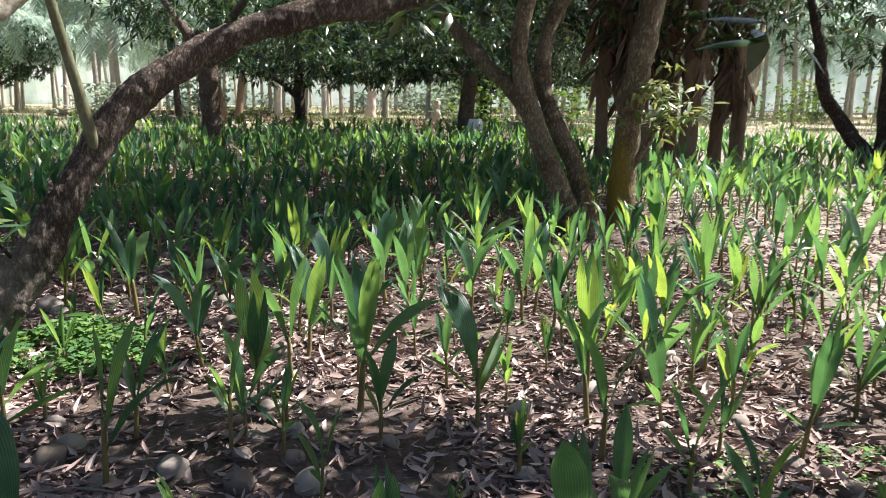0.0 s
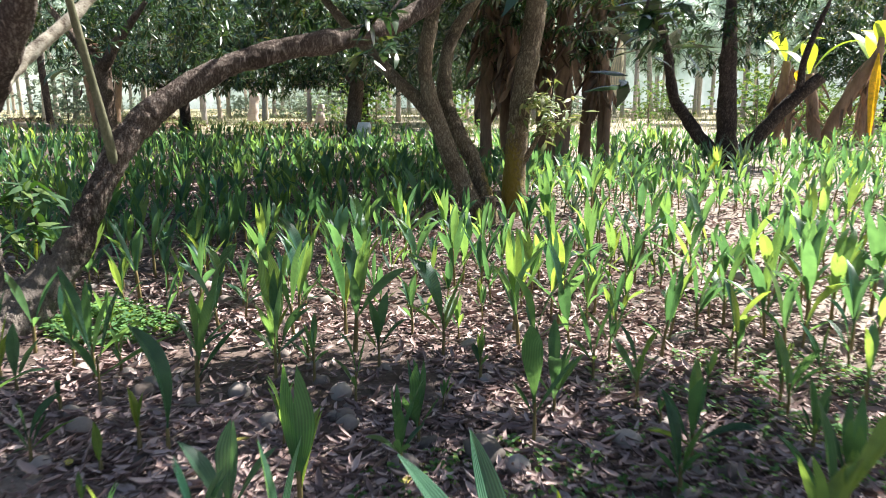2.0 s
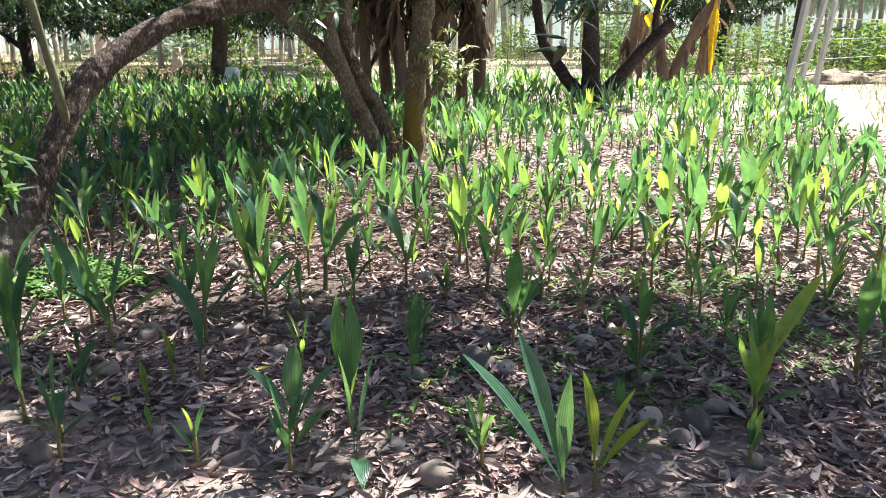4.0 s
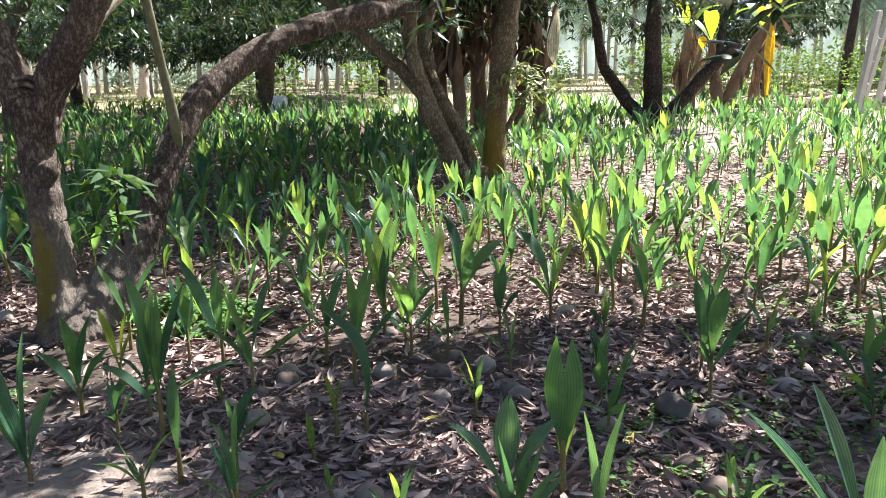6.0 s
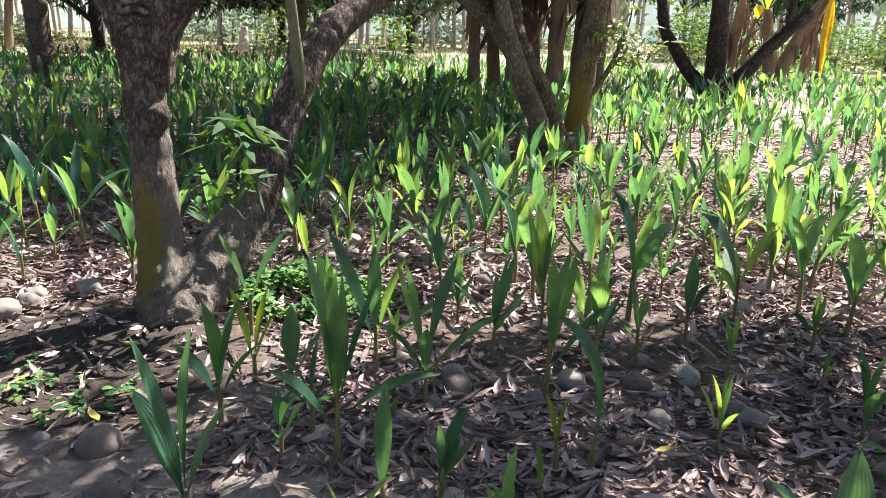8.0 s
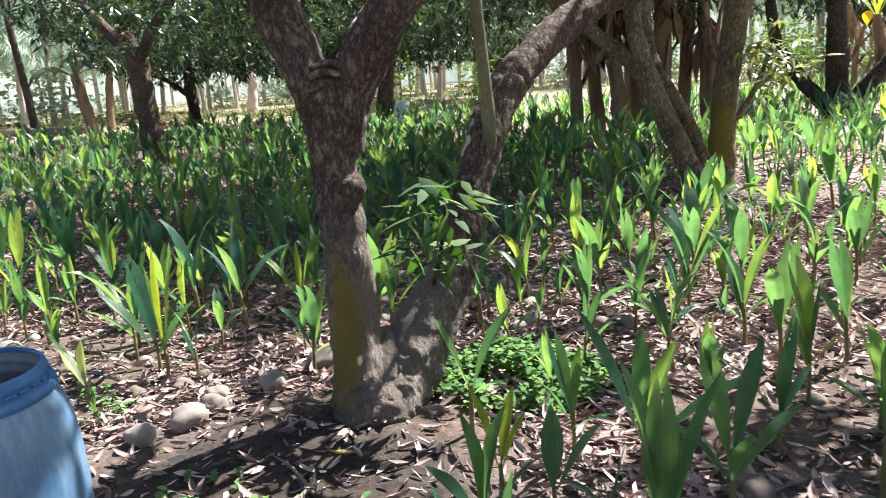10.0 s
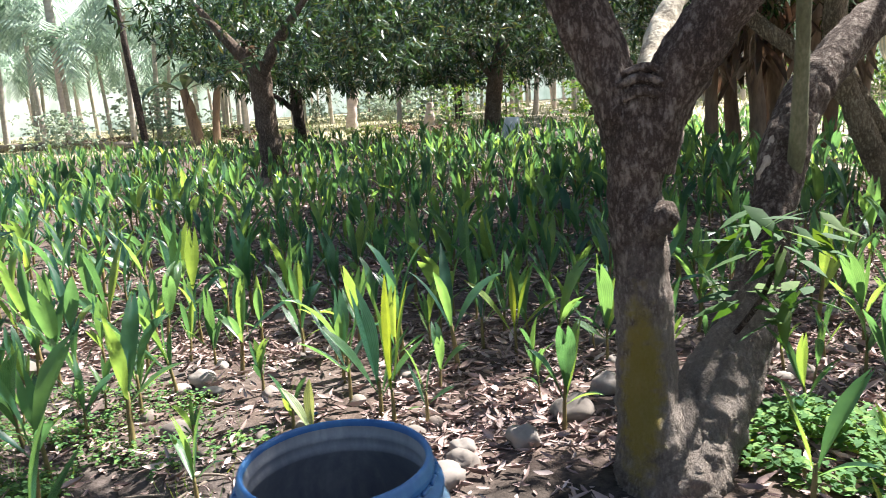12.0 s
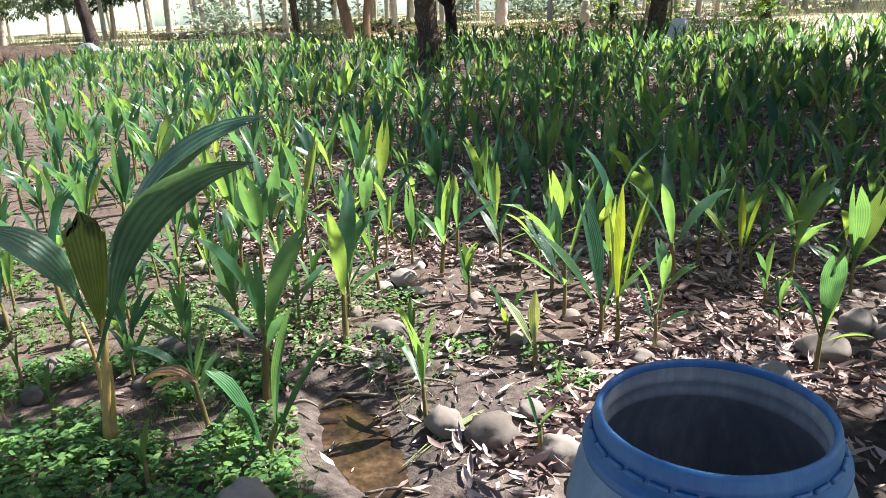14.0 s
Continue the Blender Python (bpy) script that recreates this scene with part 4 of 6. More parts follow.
part("blade", blade(0.55, 0.28, 0.4, 4.5, (0, 0, 1.9), bend=1.2, rows=9, cols=9, fold=0.2, notch=0.0, peak=0.45), mat_yellow, yl2)


# ---- fence posts ----
def post(x, y, h, lx, label):
    t = thing("fence_post", pose(x, y, 0), label, "post", "fence posts")
    v, f = tube([(0, 0, -0.2, 0.10), (lx * 0.1, 0, 0.3, 0.098), (lx * 0.6, 0, h * 0.6, 0.094), (lx, 0, h, 0.09)], 4, 4, 0.03, 2)
    shaft = part("shaft", mesh_of("shaft", v, f, smooth=False), mat_concrete, t)
    part("cap", mesh_of("cap", *tube([(lx, 0, h - 0.01, 0.09), (lx, 0, h + 0.03, 0.07), (lx, 0, h + 0.04, 0.02)], 2, 4, 0.0, 2), smooth=False), mat_concrete, shaft)
    return t


post(7.4, 19.6, 2.6, 0.30, "weathered grey concrete fence post leaning slightly")
post(9.36, 24.3, 2.7, 0.5, "weathered grey concrete fence post leaning slightly")
post(10.3, 25.5, 2.6, 0.3, "weathered grey concrete fence post leaning slightly")
for z in (0.9, 1.5, 2.1):
    t = tube([(7.4 + 0.11 * z, 19.55, z, 0.012), (9.38 + 0.17 * z, 24.22, z - 0.03, 0.012), (10.3 + 0.1 * z, 25.4, z, 0.012), (16, 31, z, 0.012)], 4, 5, 0, 1)
    thing_mesh("fence_wire", mesh_of("fence_wire", *t), mat_wire, "rusty wire strung along the fence posts", "wire", "fence wires")


# ---- palms in the distance ----
def frond_pieces(r, az, lean, length):
    pcs = []
    p = Vector((0, 0, 0))
    ang = lean
    out, side = Vector((math.cos(az), math.sin(az), 0)), Vector((-math.sin(az), math.cos(az), 0))
    n = 15
    for i in range(n):
        d = out * math.sin(ang) + Vector((0, 0, math.cos(ang)))
        s = i / (n - 1)
        ll = length * 0.26 * math.sin(math.pi * (0.12 + 0.86 * s)) + 0.05
        q = p + d * (length / n)
        for sg in (-1, 1):
            tip = p + side * sg * ll * 0.85 + d * ll * 0.5 - Vector((0, 0, ll * r.uniform(0.35, 0.75)))
            w = d * (length / n * 0.8)
            pcs.append(([p, p + w, tip + w * 0.15, tip], [(0, 1, 2, 3)]))
        p = q
        ang += 0.13 * r.uniform(0.7, 1.3)
    return pcs


def palm(label, height, radius, seed, bark, fronds=14, flen=3.4):
    r = random.Random(seed)
    t = thing("palm_tree", pose(0, 0, 0), label, "palm tree", "palms in the grove")
    b = r.uniform(-0.5, 0.5)
    part("trunk", mesh_of("trunk", *tube([(0, 0, -0.2, radius * 1.7), (0, 0, 0.5, radius * 1.15), (b * 0.3, 0, height * 0.4, radius), (b, 0, height, radius * 0.75)], 7, 10, 0.04, seed, lump=2)), bark, t)
    pcs = []
    for k in range(fronds):
        pcs += [([q + Vector((b, 0, height)) for q in pc[0]], pc[1]) for pc in frond_pieces(r, 6.28 * k / fronds + r.uniform(-.2, .2), r.uniform(0.25, 1.9), flen * r.uniform(0.8, 1.1))]
    v, f = join(pcs)
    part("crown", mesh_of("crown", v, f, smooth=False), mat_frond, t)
    return t


PALM_LABEL = "tall pale-trunked palm in the sunlit grove"
palms = [palm(PALM_LABEL, 8.0, 0.14, 201, mat_bark_palm, 18, 4.2), palm(PALM_LABEL, 6.0, 0.12, 202, mat_bark_palm, 18, 3.8), palm(PALM_LABEL, 5.2, 0.13, 203, mat_bark_pink, 16, 3.4), palm(PALM_LABEL, 10.0, 0.24, 204, mat_bark_palm, 16, 4.2)]
for p, (x, y) in zip(palms, ((-38.0, 44.0), (-33.0, 47.0), (-27.5, 47.0), (-33.6, 33.6))):
    p.matrix_basis = pose(x, y, 0)
pr = random.Random(5)
made = 0
taken = []
while made < 230:
    a = math.radians(pr.uniform(-32, 78))
    d = pr.uniform(45, 90)
    x, y = -math.sin(a) * d, math.cos(a) * d
    if y < 8 or (abs(x) < 5 and d < 45) or (x > 0 and d < 46) or any(math.hypot(x - u, y - v) < 2.2 for u, v in taken):
        continue
    taken.append((x, y))
    copy_thing(palms[made % 3], pose(x, y, 0, pr.uniform(-2, 2), pr.uniform(-2, 2), pr.uniform(0, 360)))
    made += 1
dark_post = thing("tree_trunk", pose(-31.8, 23.6, 0), "bare dark slanting trunk at the edge of the pasture", "tree trunk")
part("trunk", mesh_of("trunk", *tube([(0.25, 0, -0.2, 0.32), (0.15, 0, 0.6, 0.26), (-0.3, 0, 3.0, 0.23), (-0.8, 0, 6.5, 0.18), (-1.1, 0, 9.0, 0.1)], 6, 12, 0.06, 3)), mat_bark_dark, dark_post)
thin_post = thing("tree_trunk", pose(-28.2, 32.6, 0), "bare dark slender trunk behind the fallen log", "tree trunk")
part("trunk", mesh_of("trunk", *tube([(0, 0, -0.2, 0.22), (0, 0, 0.6, 0.18), (-0.2, 0, 3.0, 0.16), (-0.5, 0, 6.5, 0.12), (-0.7, 0, 9.0, 0.05)], 6, 12, 0.06, 5)), mat_bark_dark, thin_post)

far_trunk = thing("tree_trunk", pose(12.4, 34.0, 0), "bare dark slender trunk behind the earth bank", "tree trunk")
part("trunk", mesh_of("trunk", *tube([(0, 0, -0.2, 0.24), (0, 0, 0.6, 0.19), (0.15, 0, 3.0, 0.17), (0.4, 0, 6.5, 0.12), (0.5, 0, 9.0, 0.05)], 6, 12, 0.06, 7)), mat_bark_dark, far_trunk)

# fallen log and pale stumps
thing_mesh("log", mesh_of("log", *tube([(-40.5, 34.6, 0.16, 0.17), (-36, 33.0, 0.26, 0.19), (-33.5, 32.5, 0.2, 0.20), (-31.0, 31.5, 0.25, 0.19), (-27.5, 30.8, 0.17, 0.18), (-23.5, 29.9, 0.16, 0.13)], 12, 16, 0.16, 8)), mat_deadwood, "long fallen grey tree trunk lying on the pasture edge", "log")
for x, y, h, r0 in ((-18.8, 36.0, 2.2, 0.26), (-14.0, 33.5, 1.2, 0.22)):
    thing_mesh("stump", mesh_of("stump", *tube([(x, y, -0.2, r0 * 1.3), (x, y, 0.4, r0), (x + 0.1, y, h * 0.7, r0 * 0.9), (x + 0.12, y, h, r0 * 0.6)], 8, 16, 0.22, int(h * 10))), mat_bark_pink, "pale broken palm stump in the pasture", "stump", "stumps")

# white sack leaning on the far trunk
sv, sf = [], []
for j in range(9):
    z = j / 8 * 0.75
    for i in range(16):
        a = 2 * math.pi * i / 16
        k = 0.3 * (1 - 0.35 * (j / 8) ** 3) * (1 + 0.18 * noise.noise((math.cos(a) * 1.5, math.sin(a) * 1.5, z * 3)))
        sv.append((-8.25 + 0.95 * k * math.cos(a) + 0.12 * z, 24.3 + 0.7 * k * math.sin(a), z - 0.02))
for j in range(8):
    for i in range(16):
        sf.append((j * 16 + i, j * 16 + (i + 1) % 16, (j + 1) * 16 + (i + 1) % 16, (j + 1) * 16 + i))
sf += [tuple(range(8 * 16, 9 * 16)), tuple(range(15, -1, -1))]
thing_mesh("sack", mesh_of("sack", sv, sf), mat_white, "white woven plastic sack standing beside a trunk", "sack")


# ---- drum ----
def lathe(profile, sides=48, lump=0.0):
    verts, faces = [], []
    for i, (r, z) in enumerate(profile):
        for s in range(sides):
            a = 2 * math.pi * s / sides
            k = 1 + lump * noise.noise((math.cos(a) * 1.5, math.sin(a) * 1.5, z * 4))
            verts.append((r * k * math.cos(a), r * k * math.sin(a), z))
    n = len(profile)
    for i in range(n - 1):
        for s in range(sides):
            a, b = i * sides + s, i * sides + (s + 1) % sides
            faces.append((a, b, b + sides, a + sides))
    return verts, faces


drum = thing("drum", pose(-3.54, 2.81, 0.0), "open blue plastic drum with a scuffed body and no lid", "drum")
part("body", lathe([(0.0, 0.0), (0.20, 0.0), (0.232, 0.02), (0.245, 0.06), (0.25, 0.2), (0.254, 0.24), (0.25, 0.28), (0.252, 0.5), (0.25, 0.6), (0.243, 0.68), (0.228, 0.745), (0.205, 0.785)], lump=0.006), mat_drum, drum)
drum_rim = part("rim", lathe([(0.203, 0.775), (0.216, 0.783), (0.218, 0.795), (0.216, 0.803), (0.200, 0.808), (0.199, 0.832), (0.2005, 0.836), (0.1985, 0.840), (0.197, 0.853), (0.193, 0.86), (0.187, 0.86), (0.184, 0.855), (0.1835, 0.846)], lump=0.004), mat_drum_rim, drum, "bright blue threaded rim")
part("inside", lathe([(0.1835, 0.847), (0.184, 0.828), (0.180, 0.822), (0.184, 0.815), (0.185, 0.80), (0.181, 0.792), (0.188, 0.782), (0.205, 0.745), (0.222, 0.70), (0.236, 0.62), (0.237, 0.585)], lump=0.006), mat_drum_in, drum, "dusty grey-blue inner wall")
# lower inner wall and floor, coloured darker than the wall above
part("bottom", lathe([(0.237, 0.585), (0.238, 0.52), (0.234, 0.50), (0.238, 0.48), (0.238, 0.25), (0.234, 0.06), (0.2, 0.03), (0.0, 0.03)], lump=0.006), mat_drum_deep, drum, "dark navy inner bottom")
for k in range(30):
    a0 = 2 * math.pi * k / 30
    pts = [(0.2025 * math.cos(a0 + d), 0.2025 * math.sin(a0 + d), 0.822) for d in (0.02, 0.07, 0.13, 0.18)]
    part("thread_lug", mesh_of("thread_lug", *tube([(*p, 0.0045) for p in pts], 2, 6, 0.0, 1)), mat_drum_rim, drum_rim)


# ---- loose stones and seed nuts ----
def lump_mesh(name, sx, sy, sz, seed, rough=0.18):
    bm = bmesh.new()
    bmesh.ops.create_icosphere(bm, subdivisions=3, radius=1.0)
    for v in bm.verts:
        k = 1 + rough * noise.noise(v.co * 1.3 + Vector((seed * 5.3, 0, 0))) + 0.11 * noise.noise(v.co * 3 + Vector((0, seed, 0))) + 0.035 * noise.noise(v.co * 8 + Vector((0, 0, seed)))
        v.co = Vector((v.co.x * sx * k, v.co.y * sy * k, v.co.z * sz * k))
    me = bpy.data.meshes.new(name)
    bm.to_mesh(me)
    bm.free()
    me.polygons.foreach_set("use_smooth", [True] * len(me.polygons))
    return me


stone_meshes = [lump_mesh("stone", 0.073, 0.061, 0.052, s, 0.35) for s in range(5)]
nut_meshes = [lump_mesh("seed_nut", 0.064, 0.055, 0.052, s + 20, 0.16) for s in range(5)]
for me in stone_meshes:
    me.materials.append(mat_stone)
for me in nut_meshes:
    me.materials.append(mat_husk)
STONES = ((-4.43, 3.81, 1.35), (-4.63, 3.81, 1.1), (-4.16, 3.79, 1.15), (-6.92, 5.06, 1.5), (-3.42, 4.96, 1.45), (-3.58, 4.64, 1.2), (-6.0, 3.83, 1.0), (-6.44, 3.49, 0.9), (-6.13, 3.87, 1.0), (-3.95, 4.03, 1.15), (-3.84, 4.22, 1.3), (-3.8, 4.4, 1.0), (-5.27, 4.44, 1.0), (-5.55, 5.05, 1.1), (-4.37, 4.03, 0.8), (-5.0, 3.14, 1.3), (-3.3, 5.32, 1.2), (1.6, 3.0, 1.2), (1.73, 3.17, 0.9), (0.57, 3.58, 1.4), (-3.82, 4.5, 1.0), (-6.3, 3.29, 0.8))
NUTS = ((1.4, 3.05, 1.1), (0.73, 3.52, 1.0), (0.54, 3.08, 1.0), (0.45, 2.49, 1.3), (0.25, 3.42, 1.1), (1.18, 3.92, 1.1), (-0.21, 3.84, 1.0), (-1.27, 2.51, 1.2), (0.62, 2.9, 1.2), (1.62, 3.72, 1.0), (0.12, 5.16, 1.0), (-1.79, 5.64, 1.0), (-1.38, 5.31, 1.1), (-1.69, 6.03, 1.2), (-0.89, 3.97, 1.1), (-0.6, 4.01, 1.1), (-1.42, 3.94, 1.1), (-2.66, 3.16, 1.4), (-1.38, 3.32, 1.2), (-2.34, 5.69, 1.2), (-2.42, 5.58, 0.9), (-2.64, 6.56, 1.0), (-2.41, 6.04, 1.1), (-1.73, 6.21, 1.0), (-1.39, 3.82, 1.2), (-2.61, 6.11, 1.0), (-2.75, 6.25, 0.9), (-0.36, 4.13, 1.1), (1.8, 7.4, 1.2), (-4.31, 4.52, 0.9), (-4.8, 4.47, 0.8))
for rows_, meshes, nm, lab, grp in ((STONES, stone_meshes, "stone", "smooth rounded grey stone lying on the soil", "stones"), (NUTS, nut_meshes, "seed_nut", "weathered grey-brown seed coconut lying among dry leaves", "seed nuts")):
    for i, (x, y, s) in enumerate(rows_):
        o = thing_mesh(nm, meshes[i % 5], None, lab, "stone" if nm == "stone" else "coconut", grp, at=pose(x, y, ground_z(x, y) + (0.026 if nm == "stone" else 0.010) * s, rng.uniform(-20, 20), rng.uniform(-20, 20), rng.uniform(0, 360)) @ Matrix.Scale(s, 4))
rocks = [(x, y) for x, y, q in STONES + NUTS]
lr = random.Random(77)
extra = 0
while extra < 130:
    x, y = lr.uniform(-8.5, 4.5), lr.uniform(2.6, 10)
    if math.hypot(x + 2.95, y - 4.45) < 0.4 or hollow(x, y) > 0.2 or math.hypot(x + 3.54, y - 2.81) < 0.4 or (x > -3 and y < 2.6):
        continue
    if noise.noise((x * 0.9, y * 0.9, 7)) < -0.05:
        continue
    s = lr.uniform(0.5, 1.1)
    rocks.append((x, y))
    isnut = lr.random() < 0.6
    thing_mesh("seed_nut" if isnut else "stone", (nut_meshes if isnut else stone_meshes)[extra % 5], None, "weathered grey-brown seed coconut lying among dry leaves" if isnut else "small rounded grey stone half sunk in the soil", "coconut" if isnut else "stone", "seed nuts" if isnut else "stones",
               at=pose(x, y, ground_z(x, y) + 0.02 * s, lr.uniform(-30, 30), lr.uniform(-30, 30), lr.uniform(0, 360)) @ Matrix.Scale(s, 4))
    extra += 1


# ---- coconut seedlings ----
def seedling(seed, at, height, leaves, spread=1.0, nut=True, label="young coconut seedling with upright pleated green leaves", narrow=1.0):
    """Nut, stem and a fan of undivided leaves, about height metres tall."""
    r = random.Random(seed)
    t = thing("coconut_seedling", at, label, "seedling", "coconut seedlings")
    if nut:
        me = nut_meshes[seed % 5]
        o = part("nut", me, None, t)
        o.matrix_basis = pose(0.03, 0.02, 0.0, r.uniform(-30, 30), r.uniform(-30, 30), r.uniform(0, 360)) @ Matrix.Scale(0.8, 4)
    hs = height * r.uniform(0.30, 0.46)
    part("stem", mesh_of("stem", *tube([(0, 0, -0.03, 0.0105), (0.004, 0, hs * 0.5, 0.0085), (0.002, 0.003, hs * 1.12, 0.0066)], 3, 8, 0.05, seed)), mat_stem, t)
    az = r.uniform(0, 6.28)
    broad = r.random() < 0.35   # some still hold one or two broad, forked leaves, the others a fan of narrower ones
    for k in range(leaves):
        big = 1.0 if k == 0 else r.uniform(0.78, 1.0) if k == 1 else r.uniform(0.45, 0.85)
        lean = (r.uniform(0.08, 0.34) if k < 2 else r.uniform(0.3, 0.85)) * spread
        ln = (height - hs * 0.8) * big * 1.05
        wide = ln * (r.uniform(0.20, 0.29) if broad and k < 3 else r.uniform(0.125, 0.2)) * narrow
        fork = r.uniform(0.26, 0.42) if broad and k < 3 else r.choice((0.03, 0.10, 0.2, 0.34))
        part("leaf", blade(ln, wide, lean, az, (0, 0, hs * (0.8 if k < 2 else 0.62)), bend=r.choice((r.uniform(-0.1, 0.25), r.uniform(0.1, 0.5), r.uniform(0.3, 1.1))) * spread, rows=9, cols=9, fold=r.uniform(0.15, 0.7), pleats=0.014, notch=fork, twist=r.uniform(-0.7, 0.7), peak=r.uniform(0.5, 0.68), petiole=r.uniform(0.10, 0.2)), mat_leaf, t)
        az += r.uniform(1.7, 2.6) if k else math.pi + r.uniform(-0.4, 0.4)
    return t


def chosen_seedling(x, y, stem, leaves, label, material=mat_leaf, seed=1):
    """A seedling with its own habit; leaves: (length, width, lean, heading, foot, bend, fork)."""
    t = thing("coconut_seedling", pose(x, y, ground_z(x, y)), label, "seedling", "coconut seedlings")
    part("stem", mesh_of("stem", *tube([(0, 0, -0.03, 0.013), (0.004, 0, stem * 0.5, 0.0105), (0.002, 0.003, stem * 1.1, 0.0075)], 3, 8, 0.06, seed)), mat_stem, t)
    r = random.Random(seed * 31)
    for ln, w, lean, az, foot, bend, fork in leaves:
        part("leaf", blade(ln, w, lean, az, (0, 0, foot), bend=bend, rows=13, cols=13, fold=r.uniform(0.25, 0.6), pleats=0.02, notch=fork, twist=r.uniform(-0.35, 0.35), peak=r.uniform(0.48, 0.6), petiole=0.16), material, t)
    spots.append((x, y))
    return t


spots = []
chosen_seedling(-0.84, 3.26, 0.12, ((0.56, 0.10, -0.08, 3.1, 0.10, 1.25, 0.0),), "coconut seedling with one long dark leaf curling over", seed=2)
chosen_seedling(-1.74, 3.13, 0.26, ((0.56, 0.10, 0.14, 2.9, 0.22, 0.2, 0.1), (0.54, 0.11, 0.26, 0.25, 0.22, 0.15, 0.2), (0.50, 0.10, 0.08, 1.5, 0.22, 0.1, 0.2), (0.42, 0.08, 0.85, 0.1, 0.18, 0.7, 0.1), (0.34, 0.08, 0.6, 3.4, 0.14, 0.5, 0.1)), "tall coconut seedling with a yellow stem and broad upright leaves", seed=3)
chosen_seedling(-2.28, 3.38, 0.16, ((0.40, 0.09, 0.10, 2.9, 0.12, 0.2, 0.1), (0.42, 0.10, 0.16, 0.4, 0.12, 0.3, 0.25), (0.34, 0.08, 0.45, 0.0, 0.10, 0.5, 0.1), (0.30, 0.07, 0.5, 3.3, 0.10, 0.4, 0.1)), "coconut seedling with pointed leaves spread in a fan", seed=4)
chosen_seedling(-2.13, 2.76, 0.10, ((0.56, 0.065, 0.24, 3.0, 0.08, 0.1, 0.0), (0.58, 0.07, 0.06, 0.6, 0.08, 0.1, 0.0), (0.40, 0.12, 0.42, 2.9, 0.08, 0.2, 0.1), (0.38, 0.12, 0.34, 0.2, 0.08, 0.2, 0.15)), "coconut seedling with blue-green pleated leaves in a wide V", mat_leaf_blue, 5)
chosen_seedling(0.95, 2.38, 0.10, ((0.64, 0.10, 0.58, 3.0, 0.08, 0.25, 0.0), (0.62, 0.095, 0.30, 2.6, 0.08, 0.15, 0.0), (0.44, 0.07, 0.10, 1.2, 0.08, 0.1, 0.0)), "coconut seedling with long pleated grey-green leaves", mat_leaf_blue, 6)
chosen_seedling(1.08, 2.46, 0.10, ((0.42, 0.065, 0.12, 2.4, 0.08, 0.2, 0.0), (0.38, 0.06, 0.35, 0.3, 0.08, 0.2, 0.0), (0.34, 0.06, 0.55, 0.0, 0.06, 0.3, 0.0)), "young coconut seedling with fresh yellow-green leaves", mat_leaf_young, 7)
chosen_seedling(-0.19, 2.71, 0.13, ((0.34, 0.09, 0.62, 3.0, 0.10, 0.3, 0.0), (0.36, 0.10, 0.10, 1.4, 0.11, 0.1, 0.1), (0.34, 0.09, 0.5, 0.2, 0.10, 0.3, 0.1), (0.26, 0.07, 0.8, 5.0, 0.08, 0.5, 0.0)), "coconut seedling with a low fan of broad pleated leaves", mat_leaf_blue, 8)
chosen_seedling(0.12, 2.50, 0.10, ((0.46, 0.085, 0.08, 3.3, 0.08, 0.1, 0.0), (0.48, 0.085, 0.16, 0.3, 0.08, 0.1, 0.0), (0.36, 0.07, 0.9, 5.0, 0.06, 1.3, 0.1)), "coconut seedling with pale-ribbed upright leaves", mat_leaf_blue, 9)
chosen_seedling(-1.77, 3.90, 0.20, ((0.56, 0.085, 0.40, 2.9, 0.14, 0.1, 0.0), (0.44, 0.065, 0.0, 1.5, 0.16, 0.0, 0.0), (0.42, 0.10, 0.30, 0.3, 0.14, 0.1, 0.1), (0.50, 0.08, 0.85, 0.0, 0.12, 0.2, 0.1)), "coconut seedling with wide-spread dark leaves", seed=10)
chosen_seedling(-2.28, 3.75, 0.12, ((0.36, 0.06, 0.28, 2.9, 0.09, 0.1, 0.0), (0.34, 0.07, 0.18, 0.6, 0.09, 0.1, 0.0), (0.28, 0.08, 0.3, 0.1, 0.08, 0.3, 0.1)), "young coconut seedling with fresh yellow-green leaves", mat_leaf_young, 11)
chosen_seedling(-2.08, 3.66, 0.08, ((0.34, 0.08, 0.05, 1.6, 0.06, 0.1, 0.0), (0.32, 0.08, 0.5, 0.2, 0.06, 0.2, 0.0)), "low coconut seedling with two grey-green leaves", mat_leaf_blue, 12)
chosen_seedling(-4.24, 4.72, 0.16, ((0.62, 0.055, 0.02, 1.4, 0.12, 0.05, 0.0), (0.60, 0.05, 0.18, 0.2, 0.12, 0.05, 0.0), (0.52, 0.05, 0.10, 2.9, 0.12, 0.05, 0.0)), "tall young coconut seedling with narrow bright leaves", mat_leaf_young, 13)
chosen_seedling(-4.34, 4.80, 0.16, ((0.54, 0.13, 0.16, 2.9, 0.12, 0.2, 0.3), (0.46, 0.07, 0.55, 3.3, 0.10, 0.3, 0.0), (0.42, 0.10, 0.6, 0.1, 0.08, 0.2, 0.1), (0.40, 0.09, 0.4, 0.6, 0.08, 0.2, 0.1)), "coconut seedling with broad dark forked leaves", seed=14)
chosen_seedling(-3.87, 5.74, 0.16, ((0.46, 0.065, 0.55, 3.1, 0.13, 0.5, 0.0), (0.40, 0.04, 0.08, 2.0, 0.13, 0.1, 0.0), (0.42, 0.045, 0.22, 0.4, 0.13, 0.1, 0.0), (0.40, 0.065, 0.6, 0.0, 0.12, 0.7, 0.0)), "coconut seedling with pale arching leaves", mat_leaf_young, 15)
